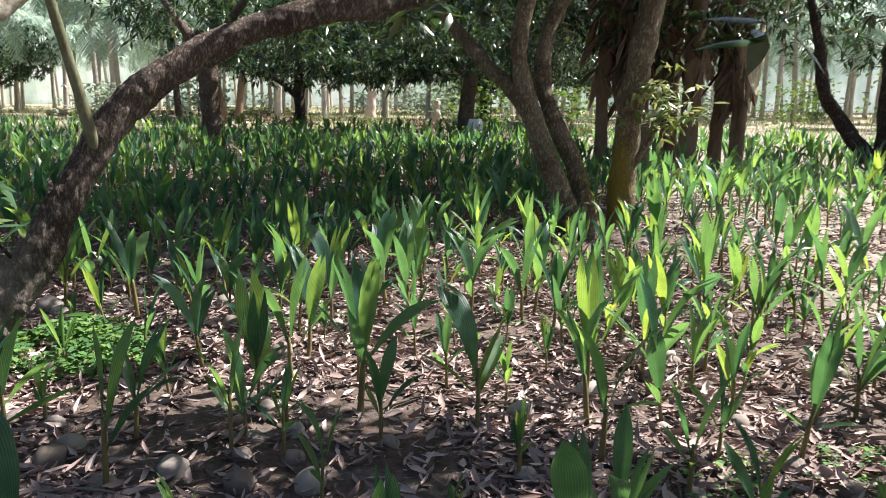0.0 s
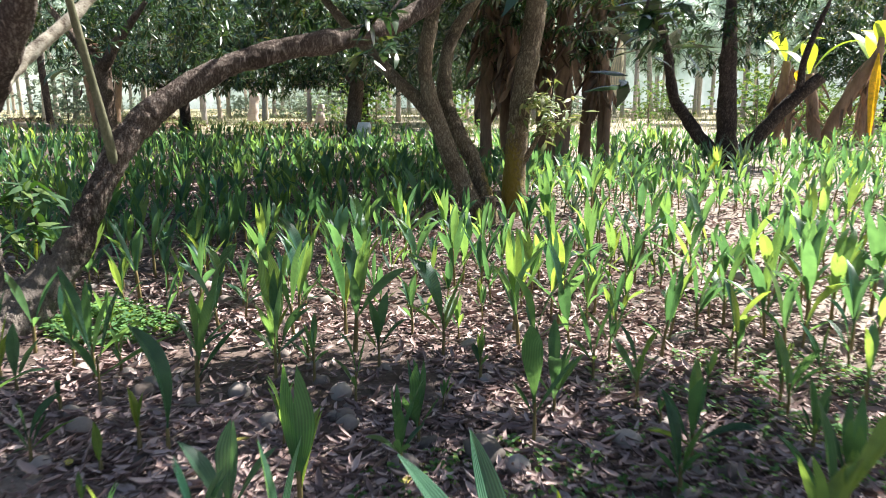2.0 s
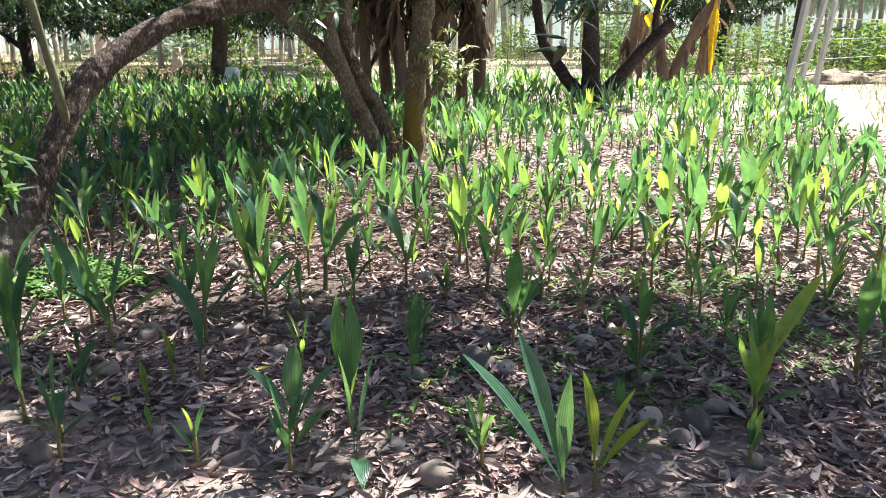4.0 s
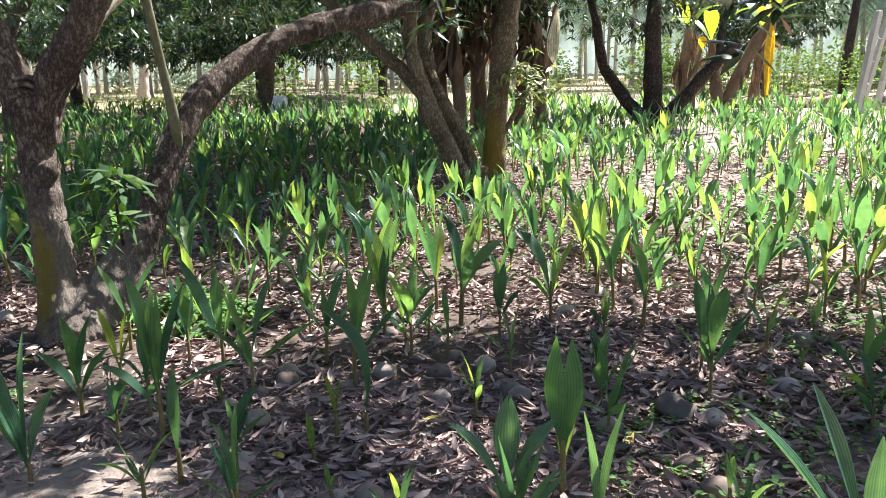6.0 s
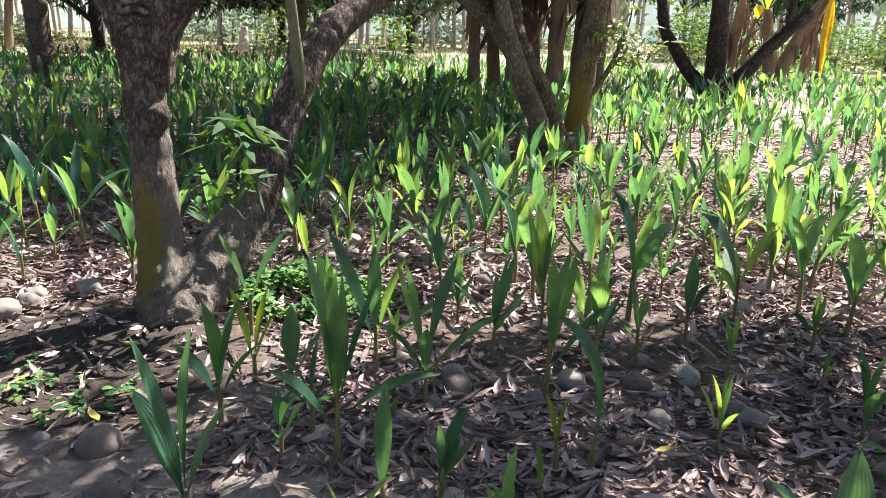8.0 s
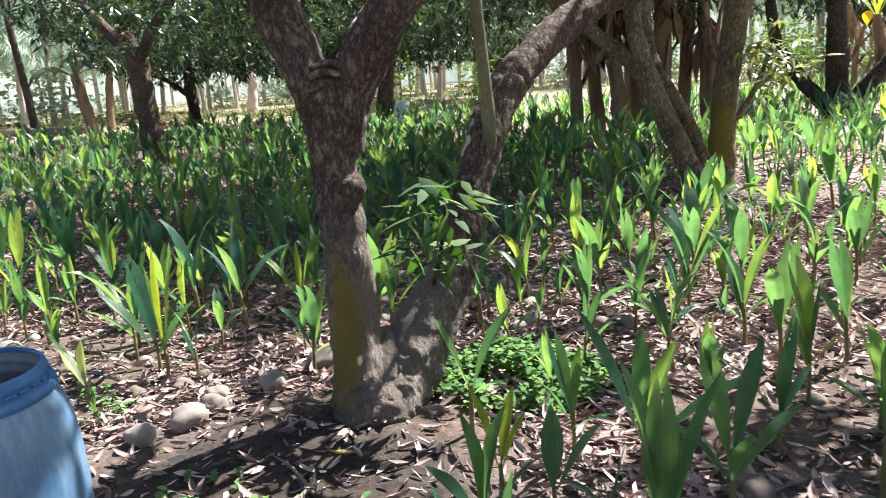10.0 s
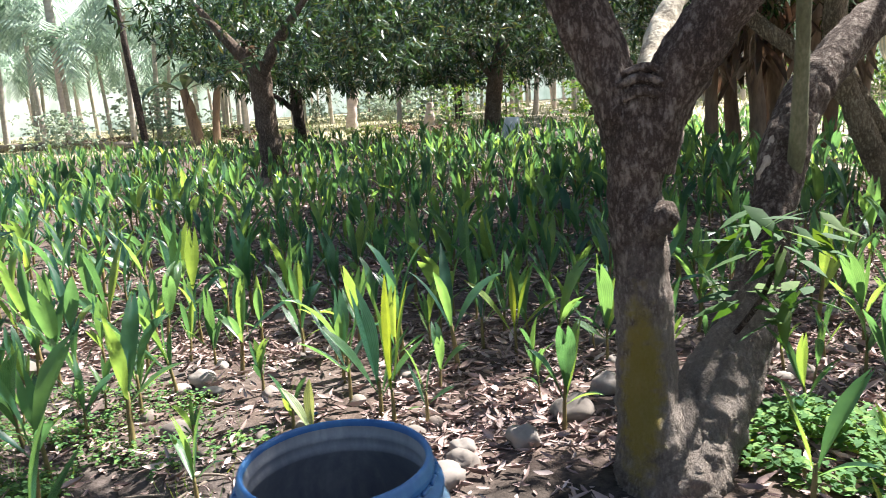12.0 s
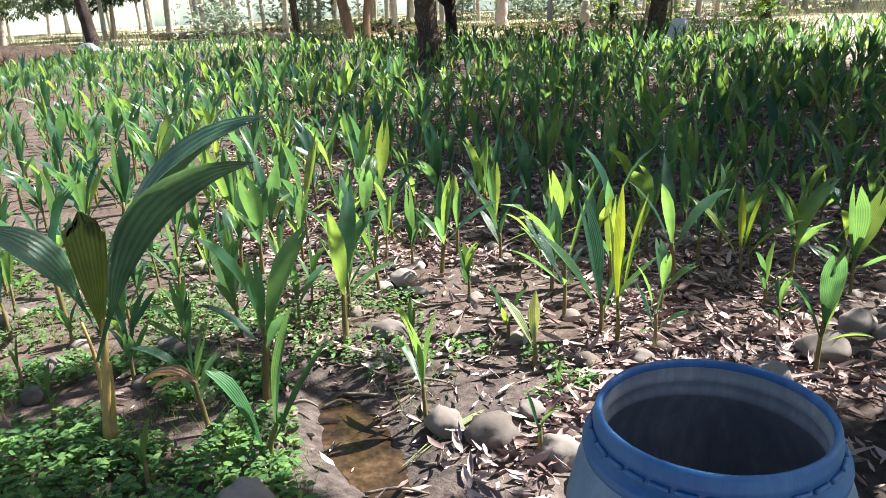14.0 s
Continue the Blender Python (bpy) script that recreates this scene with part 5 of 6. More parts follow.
chosen_seedling(-4.51, 4.41, 0.10, ((0.28, 0.05, 0.62, 2.8, 0.08, 0.5, 0.0), (0.27, 0.055, 0.04, 1.5, 0.08, 0.1, 0.0)), "small seedling with bleached whitish-green leaves", mat_leaf_pale, 16)
chosen_seedling(1.91, 3.21, 0.18, ((0.60, 0.09, 0.50, 0.35, 0.14, 0.1, 0.0), (0.44, 0.09, 0.15, 2.6, 0.14, 0.2, 0.1), (0.40, 0.08, 0.45, 3.3, 0.12, 0.4, 0.1)), "coconut seedling with an orange stem and one long slanting leaf", seed=17)
chosen_seedling(-0.97, 3.23, 0.12, ((0.22, 0.05, 0.2, 2.9, 0.10, 0.1, 0.0), (0.20, 0.04, 0.15, 0.5, 0.10, 0.1, 0.0)), "small yellowing coconut seedling", mat_leaf_young, 18)
chosen_seedling(-1.02, 3.03, 0.06, ((0.20, 0.045, 0.1, 2.6, 0.04, 0.1, 0.0),), "small yellowing coconut seedling", mat_leaf_young, 19)
chosen_seedling(-1.51, 2.81, 0.14, ((0.40, 0.06, 0.04, 1.4, 0.10, 0.1, 0.0),), "coconut seedling with a single narrow upright leaf", seed=20)

PLANTED = ((-1.73, 3.15, 0.82), (-2.32, 3.50, 0.60), (-2.13, 2.72, 0.62), (-1.94, 3.11, 0.32), (-0.82, 3.28, 0.53), (-1.35, 2.99, 0.35), (-0.30, 4.56, 0.47), (0.01, 4.88, 0.72), (0.55, 5.84, 0.66), (-0.72, 4.47, 0.31), (-0.15, 2.47, 0.47), (0.97, 2.36, 0.66), (0.24, 3.38, 0.46), (-0.78, 4.18, 0.60), (2.02, 3.49, 0.49), (0.46, 5.75, 0.66), (-1.79, 3.75, 0.64), (-2.28, 3.68, 0.51), (-1.50, 3.62, 0.66), (-4.56, 4.92, 0.72), (-1.03, 4.67, 0.66), (-1.43, 5.91, 0.70), (-4.23, 4.81, 0.72), (-3.89, 5.70, 0.51), (-4.08, 4.75, 0.41), (-4.51, 4.41, 0.38), (-5.09, 4.94, 0.34), (-4.90, 5.79, 0.60), (-5.03, 4.25, 0.33), (-5.59, 4.57, 0.60), (-6.09, 3.93, 0.36))
PLANTED_NEAR = ((-2.38, 3.41, 0.67), (-2.03, 4.04, 0.51), (-0.84, 4.34, 0.48), (-0.39, 4.55, 0.56), (-0.58, 4.26, 0.43), (-0.87, 2.74, 0.16), (-1.22, 2.63, 0.31), (-1.56, 2.61, 0.37), (-0.19, 2.71, 0.35), (0.32, 4.56, 0.33), (0.23, 3.67, 0.43), (0.76, 3.76, 0.64), (0.95, 4.67, 0.51), (1.20, 4.39, 0.48), (1.40, 3.48, 0.40), (1.95, 4.50, 0.51), (0.62, 2.77, 0.25), (0.22, 2.74, 0.10), (-1.71, 4.05, 0.29), (-2.20, 2.84, 0.51), (2.19, 5.59, 0.53), (2.07, 6.36, 0.69), (0.31, 6.43, 0.59), (0.59, 6.24, 0.62))
PLANTED_FAR = ((-6.0, 3.55, 0.49), (-5.93, 3.8, 0.41), (-6.41, 3.31, 0.27), (-6.02, 3.18, 0.27), (-5.33, 3.03, 0.28), (-5.67, 3.58, 0.28), (-7.3, 3.87, 0.45), (-6.62, 3.71, 0.24), (-8.31, 4.5, 0.47), (-3.88, 5.88, 0.48), (-3.71, 5.46, 0.33), (-3.34, 5.73, 0.59), (-5.67, 5.34, 0.51), (-5.93, 4.97, 0.51), (-5.12, 4.15, 0.23), (-4.33, 4.22, 0.15), (-4.24, 3.78, 0.24), (-4.71, 4.58, 0.31), (-5.24, 5.67, 0.5), (-7.13, 5.93, 0.75), (-6.61, 5.53, 0.8), (-7.1, 5.49, 0.37), (-7.37, 5.25, 0.24), (-4.29, 6.38, 0.58), (-3.89, 6.92, 0.5))
PLANTED_EDGE = ((-6.78, 3.31, 0.24), (-6.14, 3.28, 0.14), (-5.88, 2.67, 0.35), (-5.6, 2.7, 0.18), (-6.15, 3.65, 0.47), (-5.77, 3.7, 0.2), (-8.22, 3.85, 0.72), (-7.08, 3.24, 0.31), (-8.89, 4.84, 0.46), (-10.03, 5.01, 0.52), (-1.88, 3.29, 0.44), (-1.12, 2.45, 0.53), (-1.6, 3.45, 0.2), (-1.0, 3.28, 0.25), (-1.02, 2.98, 0.21), (-0.55, 2.49, 0.31), (0.63, 2.58, 0.33), (0.8, 4.15, 0.49), (0.9, 2.52, 0.55), (1.09, 2.5, 0.34), (1.45, 3.71, 0.53), (1.94, 4.69, 0.38), (1.99, 4.04, 0.37), (1.77, 3.23, 0.37), (1.85, 3.02, 0.48), (1.32, 4.17, 0.18), (1.73, 2.66, 0.25))
for i, (x, y, h) in enumerate(PLANTED + PLANTED_NEAR + PLANTED_FAR + PLANTED_EDGE):
    if any(math.hypot(x - u, y - v) < 0.16 for u, v in spots):
        continue
    seedling(300 + i, pose(x, y, ground_z(x, y)), h, 3 if h < 0.3 else rng.choice((4, 5, 5, 6)), rng.uniform(0.8, 1.5), narrow=rng.uniform(0.9, 1.15))
    spots.append((x, y))
# broad two-lobed leaf
s = thing("coconut_seedling", pose(0.02, 2.86, ground_z(0.02, 2.86)), "coconut seedling with one broad two-lobed leaf", "seedling", "coconut seedlings")
part("stem", mesh_of("stem", *tube([(0, 0, -0.03, 0.013), (0.003, 0, 0.12, 0.011), (0, 0, 0.24, 0.009)], 3, 8, 0.05, 2)), mat_stem, s)
part("leaf", blade(0.52, 0.15, 0.03, 4.6, (0, 0, 0.15), bend=0.12, rows=11, cols=13, fold=0.3, pleats=0.02, notch=0.3, peak=0.5, petiole=0.18), mat_leaf_mid, s)
part("leaf", blade(0.36, 0.08, 0.25, 1.2, (0, 0, 0.12), bend=0.5, rows=9, cols=9, fold=0.8, pleats=0.035), mat_leaf, s)
spots.append((0.02, 2.86))
# the tall palm beside the ditch
s = thing("palm_seedling", pose(-5.68, 3.17, ground_z(-5.68, 3.17)), "tall young coconut palm with broad arching pleated leaves", "palm")
stalk = part("stem", mesh_of("stem", *tube([(0, 0, -0.05, 0.030), (0, 0, 0.06, 0.023), (0.012, 0.015, 0.25, 0.018), (0.03, 0.045, 0.52, 0.012)], 5, 12, 0.10, 4, fine=0.1)), mat_stem_pale, s, "yellow-brown ribbed stalk")
part("sheath", mesh_of("sheath", *tube([(0.012, 0.004, 0.02, 0.013), (0.03, 0.008, 0.14, 0.011), (0.055, 0.01, 0.26, 0.007), (0.05, 0.02, 0.36, 0.006)], 4, 9, 0.08, 9)), mat_stem_pale, stalk, "split dry leaf base")
part("leaf", blade(1.10, 0.29, 0.30, 0.6, (0.02, 0.02, 0.38), bend=1.15, rows=17, cols=25, fold=0.45, pleats=0.035, notch=0.08, peak=0.42, petiole=0.24, twist=0.3, stalk=0.09), mat_leaf_big, s)
part("leaf", blade(0.99, 0.25, 0.42, 0.42, (0.02, 0.0, 0.37), bend=1.0, rows=17, cols=25, fold=0.6, pleats=0.03, notch=0.08, peak=0.5, petiole=0.26, twist=-0.5, stalk=0.10), mat_leaf_big, s)
part("leaf", blade(0.52, 0.17, 0.34, 3.75, (0.015, 0.025, 0.47), bend=0.95, rows=13, cols=21, fold=0.4, pleats=0.03, notch=0.03, peak=0.55, petiole=0.27, twist=-0.4, stalk=0.10), mat_leaf_big, s)
part("sheath", mesh_of("sheath", *tube([(-0.015, 0.01, 0.0, 0.014), (-0.03, 0.02, 0.16, 0.011), (-0.035, 0.03, 0.34, 0.008), (-0.06, 0.02, 0.50, 0.005)], 4, 9, 0.08, 12)), mat_stem_pale, stalk, "split dry leaf base")
part("leaf", blade(0.50, 0.135, 0.05, 5.68, (0.025, 0.035, 0.43), bend=0.05, rows=13, cols=21, fold=0.10, pleats=0.012, notch=0.0, peak=0.99, petiole=0.2, ragged=0.28, stalk=0.10), mat_leaf_olive, s, "torn olive-brown upright leaf")
spots.append((-5.68, 3.17))
# seedling at the ditch with a dying leaf
s = thing("coconut_seedling", pose(-5.12, 3.38, ground_z(-5.12, 3.38)), "coconut seedling at the ditch with one dying brown leaf", "seedling", "coconut seedlings")
part("stem", mesh_of("stem", *tube([(0, 0, -0.03, 0.014), (0.02, 0, 0.08, 0.011), (0.05, 0.01, 0.16, 0.008)], 3, 8, 0.05, 2)), mat_stem, s)
part("leaf", blade(0.50, 0.10, 0.15, 0.9, (0.04, 0.01, 0.1), bend=0.25, rows=11, cols=11, fold=0.5, pleats=0.03, notch=0.2, peak=0.5), mat_leaf, s)
part("leaf", blade(0.44, 0.08, 0.5, 0.4, (0.04, 0.01, 0.1), bend=0.1, rows=11, cols=11, fold=0.6, pleats=0.03, notch=0.1, peak=0.5), mat_leaf, s)
dying = part("leaf", blade(0.36, 0.085, 0.35, 3.5, (0.0, -0.02, 0.06), bend=0.6, rows=9, cols=11, fold=0.7, pleats=0.03, notch=0.0, peak=0.75, petiole=0.1), mat_leaf_mid, s)
for da, ln, w in ((0.0, 0.24, 0.05), (0.35, 0.17, 0.035), (-0.4, 0.20, 0.04)):
    part("dry_tip", blade(ln, w, 1.2, 3.5 + da, (-0.19, -0.095, 0.32), bend=1.7, rows=8, cols=7, fold=1.0, pleats=0.06, notch=0.05, peak=0.4, petiole=0.05, twist=da * 3), mat_leaf_dry, dying, "withered pale brown leaf tip")
spots.append((-5.12, 3.38))


def free_of(x, y):
    """Where seedlings are planted: not on paths, ditch, trunks or past the edges."""
    if hollow(x, y) > 0.12 or math.hypot(x + 2.95, y - 4.5) < 0.55 or math.hypot(x + 3.54, y - 2.81) < 0.55:
        return False
    if math.hypot(x + 0.85, y - 9.6) < 0.75 or math.hypot(x + 0.6, y - 10.6) < 0.5 or math.hypot(x + 3.7, y - 4.2) < 0.65:
        return False
    if (y < 2.35 and x > -5.3) or y < 1.9 or (x < -2.4 and x > -4.65 and y < 4.2):
        return False
    if -5.35 < x < -4.6 and y < 3.6:
        return False
    return True


nr = random.Random(42)
variants = [seedling(400 + i, pose(0, 0, 0), 0.5, nr.choice((3, 4, 4, 5, 6)), nr.uniform(0.7, 1.4), nut=i % 2 == 0, narrow=nr.uniform(0.85, 1.1)) for i in range(20)]
near, tries = [], 0
while len(near) < 260 and tries < 20000:
    tries += 1
    x, y = nr.uniform(-7.6, 4.4), nr.uniform(2.0, 8.6)
    gap = 0.245 + 0.27 * max(0, min(1, (5.7 - y) / 2.2)) * (1.0 if x > -5.4 else 0.12)
    if not free_of(x, y) or any(math.hypot(x - u, y - v) < gap for u, v in spots) or any(math.hypot(x - u, y - v) < 0.12 for u, v in rocks):
        continue
    spots.append((x, y))
    near.append((x, y))
for i, (x, y) in enumerate(near):
    h = nr.choice((0.22, 0.3, 0.38, 0.44, 0.48, 0.54, 0.6)) * nr.uniform(0.9, 1.12) / 0.5 * (1.0 + 0.12 * max(0, min(1, y - 4.6)))
    m = pose(x, y, ground_z(x, y), nr.uniform(-7, 7), nr.uniform(-7, 7), nr.uniform(0, 360))
    if i < 20:
        ob = variants[i]
        ob.matrix_basis = m @ Matrix.Scale(h, 4)
    else:
        ob = copy_thing(variants[i % 20], m)
        ob.scale = (h, h, h)


# the rest of the bed: uncounted seedlings out to its edges
def simple_plant(seed):
    r = random.Random(seed)
    pcs, az = [], r.uniform(0, 6.28)
    n = r.choice((3, 4, 4, 5, 6))
    broad = r.random() < 0.3
    for k in range(n):
        big = 1.0 if k == 0 else r.uniform(0.75, 1.0) if k == 1 else r.uniform(0.5, 0.9)
        pcs.append(blade(0.72 * big, 0.72 * big * (r.uniform(0.19, 0.27) if broad and k < 3 else r.uniform(0.12, 0.19)), r.uniform(0.06, 0.36) if k < 2 else r.uniform(0.3, 0.9), az, (0, 0, 0.28), bend=r.uniform(0.0, 1.1), rows=7, cols=5, fold=r.uniform(0.15, 0.7), notch=r.uniform(0.22, 0.4) if broad else r.choice((0.0, 0.14, 0.3)), twist=r.uniform(-0.7, 0.7), peak=r.uniform(0.5, 0.65), petiole=0.14)[:2])
        az += r.uniform(1.7, 2.6) if k else math.pi + r.uniform(-0.4, 0.4)
    st = tube([(0, 0, -0.06, 0.022), (0, 0, 0.2, 0.019), (0, 0, 0.36, 0.013)], 2, 5, 0, 1)
    return join(pcs), st


def bed_edge(x, y):
    """Inside the planted bed?"""
    if y - 0.40 * x > 34.5 or y > 28 or x < -20.5 - 0.62 * (y - 10):
        return False
    if x > 2.2 + 0.30 * (y - 6) + 1.8:
        return False
    if math.hypot(x + 1.3, y - 18.1) < 1.6 or math.hypot(x - 2.65, y - 18.8) < 0.7 or math.hypot(x + 12.3, y - 17) < 0.6:
        return False
    return y > 1.9 if x < -5.3 else y > 2.6


cells = {}
for x, y in spots:
    cells.setdefault((int(x // 0.5), int(y // 0.5)), []).append((x, y))
rest, tries = [], 0
while len(rest) < 9000 and tries < 400000:
    tries += 1
    y = 2.6 + 25.5 * nr.random() ** 1.25
    x = nr.uniform(-9 - 1.3 * y, 1.5 + 0.62 * y)
    if not bed_edge(x, y) or not free_of(x, y):
        continue
    d = math.hypot(x, y)
    gap = 0.235 + 0.003 * d + 0.012 * max(0, d - 16) - 0.03 * max(0, min(1, (2 - x) / 4)) * max(0, min(1, (y - 8) / 4))
    if x > -7.6 and x < 4.4 and y < 8.6:
        gap = 0.245 + 0.27 * max(0, min(1, (5.7 - y) / 2.2)) * (1.0 if x > -5.4 else 0.12)
    if noise.noise((x * 0.35, y * 0.35, 3.3)) < -0.3 and d > 9:
        continue
    cx, cy = int(x // 0.5), int(y // 0.5)
    if any(math.hypot(x - u, y - v) < gap for i in (-1, 0, 1) for j in (-1, 0, 1) for u, v in cells.get((cx + i, cy + j), ())):
        continue
    cells.setdefault((cx, cy), []).append((x, y))
    rest.append((x, y))
groups = [[] for _ in range(24)]
for i, (x, y) in enumerate(rest):
    h = nr.choice((0.26, 0.36, 0.44, 0.5, 0.56, 0.64, 0.74)) * nr.uniform(0.9, 1.12)
    groups[i % 24].append(turn_of(x, y, ground_z(x, y), nr.uniform(-.1, .1), nr.uniform(-.1, .1), nr.uniform(0, 6.28), h))
far_v = bmesh.new()
far_s = bmesh.new()
for gi, g in enumerate(groups):
    lv, st = simple_plant(500 + gi)
    far_v.from_mesh(scatter_mesh("tmp_leaf", lv, g, mat_leaf_far))
    far_s.from_mesh(scatter_mesh("tmp_stem", st, g, mat_stem))
bed = thing("seedling_bed", pose(0, 0, 0), "dense bed of young coconut seedlings receding under the trees", "seedlings", kind="stuff")
for nm, bm_, mt in (("leaves", far_v, mat_leaf_far), ("stems", far_s, mat_stem)):
    me = bpy.data.meshes.new(nm)
    bm_.to_mesh(me)
    bm_.free()
    me.polygons.foreach_set("use_smooth", [True] * len(me.polygons))
    ob = part(nm, me, mt, bed)
    tagged(ob, kind="stuff")

# agaves near the dark tree and the clump
for x, y, s in ((0.35, 16.6, 0.75), (0.9, 16.9, 0.6), (2.35, 18.0, 0.7), (2.95, 18.1, 0.75), (0.15, 10.9, 0.4)):
    t = thing("agave", pose(x, y, 0), "blue-grey agave rosette with stiff pointed leaves", "agave", "agaves")
    for k in range(12):
        part("leaf", blade(s * rng.uniform(0.8, 1.1), s * 0.11, 0.12 + 0.07 * k, k * 2.4, (0, 0, 0.02), bend=0.3, rows=6, cols=5, fold=0.8, notch=-0.15, peak=0.3, petiole=0.02), mat_agave, t)

# ---- litter, herbs, grass ----
LITTER = ([(0, 0, 0.10), (0.17, 0.28, 0.13), (0.02, 0.3, 0.0), (-0.15, 0.32, 0.10), (0.13, 0.68, 0.15), (0.03, 0.7, 0.02), (-0.12, 0.68, 0.09), (0.08, 1.0, 0.16)], MANGO_LEAF[1])
qr = random.Random(9)
lit = []
while len(lit) < 98000:
    y = 1.4 + 13 * qr.random() ** 1.7
    x = qr.uniform(-3.2 - 0.8 * y, 2.2 + 0.5 * y)
    if hollow(x, y) > 0.62 or math.hypot(x + 3.54, y - 2.81) < 0.26:
        continue
    if y < 1.95 + 0.5 * noise.noise((x * 1.3, y * 1.3, 21)):
        continue
    wet = x < -4.4 and y < 6.5 + 0.2 * x
    if wet and qr.random() < 0.75:
        continue
    if math.hypot((x + 3.15) / 1.0, (y - 3.65) / 0.95) < 1 and qr.random() < 0.82:
        continue
    if noise.noise((x * 0.8, y * 0.8, 12)) < -0.25 and qr.random() < 0.7:
        continue
    if y + 0.16 * x + 0.3 * noise.noise((x * 2, y * 2, 1)) < 2.75 and qr.random() < 0.66:
        continue
    # thinner litter over the ground painted as sunlit
    if x + 0.45 * y > 4.1 and qr.random() < 0.35:
        continue
    s = 0.026 + 0.10 * qr.random() ** 1.5
    lit.append(turn_of(x, y, ground_z(x, y) + qr.uniform(0.003, 0.028), qr.gauss(0, 0.3), qr.gauss(0, 0.5), qr.uniform(0, 6.28), (s * qr.uniform(0.4, 1.0), s, s * qr.uniform(0.3, 1.6))))
thing_mesh("leaf_litter", scatter_mesh("leaf_litter", LITTER, lit, mat_litter), mat_litter, "carpet of dry curled brown mango leaves", "leaf litter", kind="stuff")

HERB = ([(0, 0, 0), (0.32, 0.35, 0.08), (0, 0.4, 0.0), (-0.32, 0.35, 0.08), (0.26, 0.75, 0.02), (0, 0.8, -0.06), (-0.26, 0.75, 0.02), (0, 1.05, -0.12)], MANGO_LEAF[1])


def herb_patch(label, cx, cy, rx, ry, count, size, high, bare=-0.15):
    places = []
    for _ in range(count):
        a, d = qr.uniform(0, 6.28), qr.random() ** 0.6
        x, y = cx + rx * d * math.cos(a), cy + ry * d * math.sin(a)
        if hollow(x, y) > 0.35 or noise.noise((x * 2.5, y * 2.5, 5)) < bare:
            continue
        z = ground_z(x, y) + high * (1 - d * d) * qr.random() + 0.012
        for k in range(4):
            places.append(turn_of(x, y, z + 0.01 * k, qr.uniform(-0.4, 0.5), qr.uniform(-0.3, 0.3), qr.uniform(0, 6.28), size * qr.uniform(0.6, 1.2)))
    thing_mesh("herbs", scatter_mesh("herbs", HERB, places, mat_herb), mat_herb, label, "weeds", "weed patches", "stuff")


herb_patch("bushy green weeds at the foot of a mango tree", -2.33, 4.78, 0.46, 0.44, 620, 0.046, 0.15, -0.3)
herb_patch("low green weeds round the palm seedling", -5.7, 3.05, 1.1, 0.9, 3200, 0.033, 0.06, -0.1)
herb_patch("low green weeds on damp soil", -5.9, 4.3, 0.9, 0.7, 1100, 0.026, 0.03)
herb_patch("low green weeds on damp soil", -7.6, 4.2, 1.2, 0.9, 700, 0.035, 0.05)
herb_patch("low green weeds between seedlings", 2.2, 4.4, 1.4, 1.1, 900, 0.035, 0.03)
herb_patch("low green weeds between seedlings", 0.9, 3.2, 0.8, 0.6, 260, 0.035, 0.03)
herb_patch("low green weeds beside dark soil", -3.2, 3.5, 0.5, 0.3, 60, 0.045, 0.03)
herb_patch("low green weeds between stones", -4.6, 4.35, 0.4, 0.25, 160, 0.03, 0.02)

TUFT = ([(-0.02, 0, 0), (0.02, 0, 0), (0.06, 0.02, 0.6), (0.1, 0.05, 1.0)], [(0, 1, 2), (0, 2, 3)])
gr = []
while len(gr) < 26000:
    a = math.radians(qr.uniform(-45, 85))
    d = qr.uniform(9, 70)
    x, y = -math.sin(a) * d, math.cos(a) * d
    if not (y - 0.45 * x > 33 or (x > 5.0 + 0.30 * (y - 6) and y > 4)):
        continue
    gr.append(turn_of(x, y, 0, qr.uniform(-0.5, 0.5), qr.uniform(-0.5, 0.5), qr.uniform(0, 6.28), qr.uniform(0.12, 0.45) * (1 + d / 60)))
damp = []
for _ in range(5200):
    x, y = qr.gauss(-6.1, 0.9), qr.gauss(3.6, 0.6)
    if hollow(x, y) > 0.3 or noise.noise((x * 2.2, y * 2.2, 8)) < -0.1 or x > -4.7:
        continue
    damp.append(turn_of(x, y, ground_z(x, y), qr.uniform(-0.7, 0.7), qr.uniform(-0.7, 0.7), qr.uniform(0, 6.28), qr.uniform(0.03, 0.13)))
for _ in range(5000):
    k = qr.random()
    x, y = -22.5 - 6.5 * k + qr.gauss(0, 0.9), 12.5 + 9.5 * k + qr.gauss(0, 0.9)
    damp.append(turn_of(x, y, ground_z(x, y), qr.uniform(-0.6, 0.6), qr.uniform(-0.6, 0.6), qr.uniform(0, 6.28), qr.uniform(0.15, 0.4)))
thing_mesh("grass", scatter_mesh("damp_grass", TUFT, damp, mat_herb), mat_herb, "thin green grass on the damp soil near the ditch", "grass", kind="stuff")
thing_mesh("grass", scatter_mesh("grass", TUFT, gr, mat_grass), mat_grass, "rough dry pasture grass in full sun", "grass", kind="stuff")


# ---- shrubs on the pasture ----
def shrub_mesh(seed, w, h, count, size, leaf):
    r = random.Random(seed)
    places = []
    for _ in range(count):
        u, v, q = r.gauss(0, 0.45), r.gauss(0, 0.45), r.random()
        for k in range(6):
            places.append(turn_of(u * w, v * w, h * q, r.uniform(-1.0, 0.4), r.uniform(-0.5, 0.5), r.uniform(0, 6.28), size * r.uniform(0.7, 1.3)))
    return scatter_mesh("leaves", HERB, places, leaf)


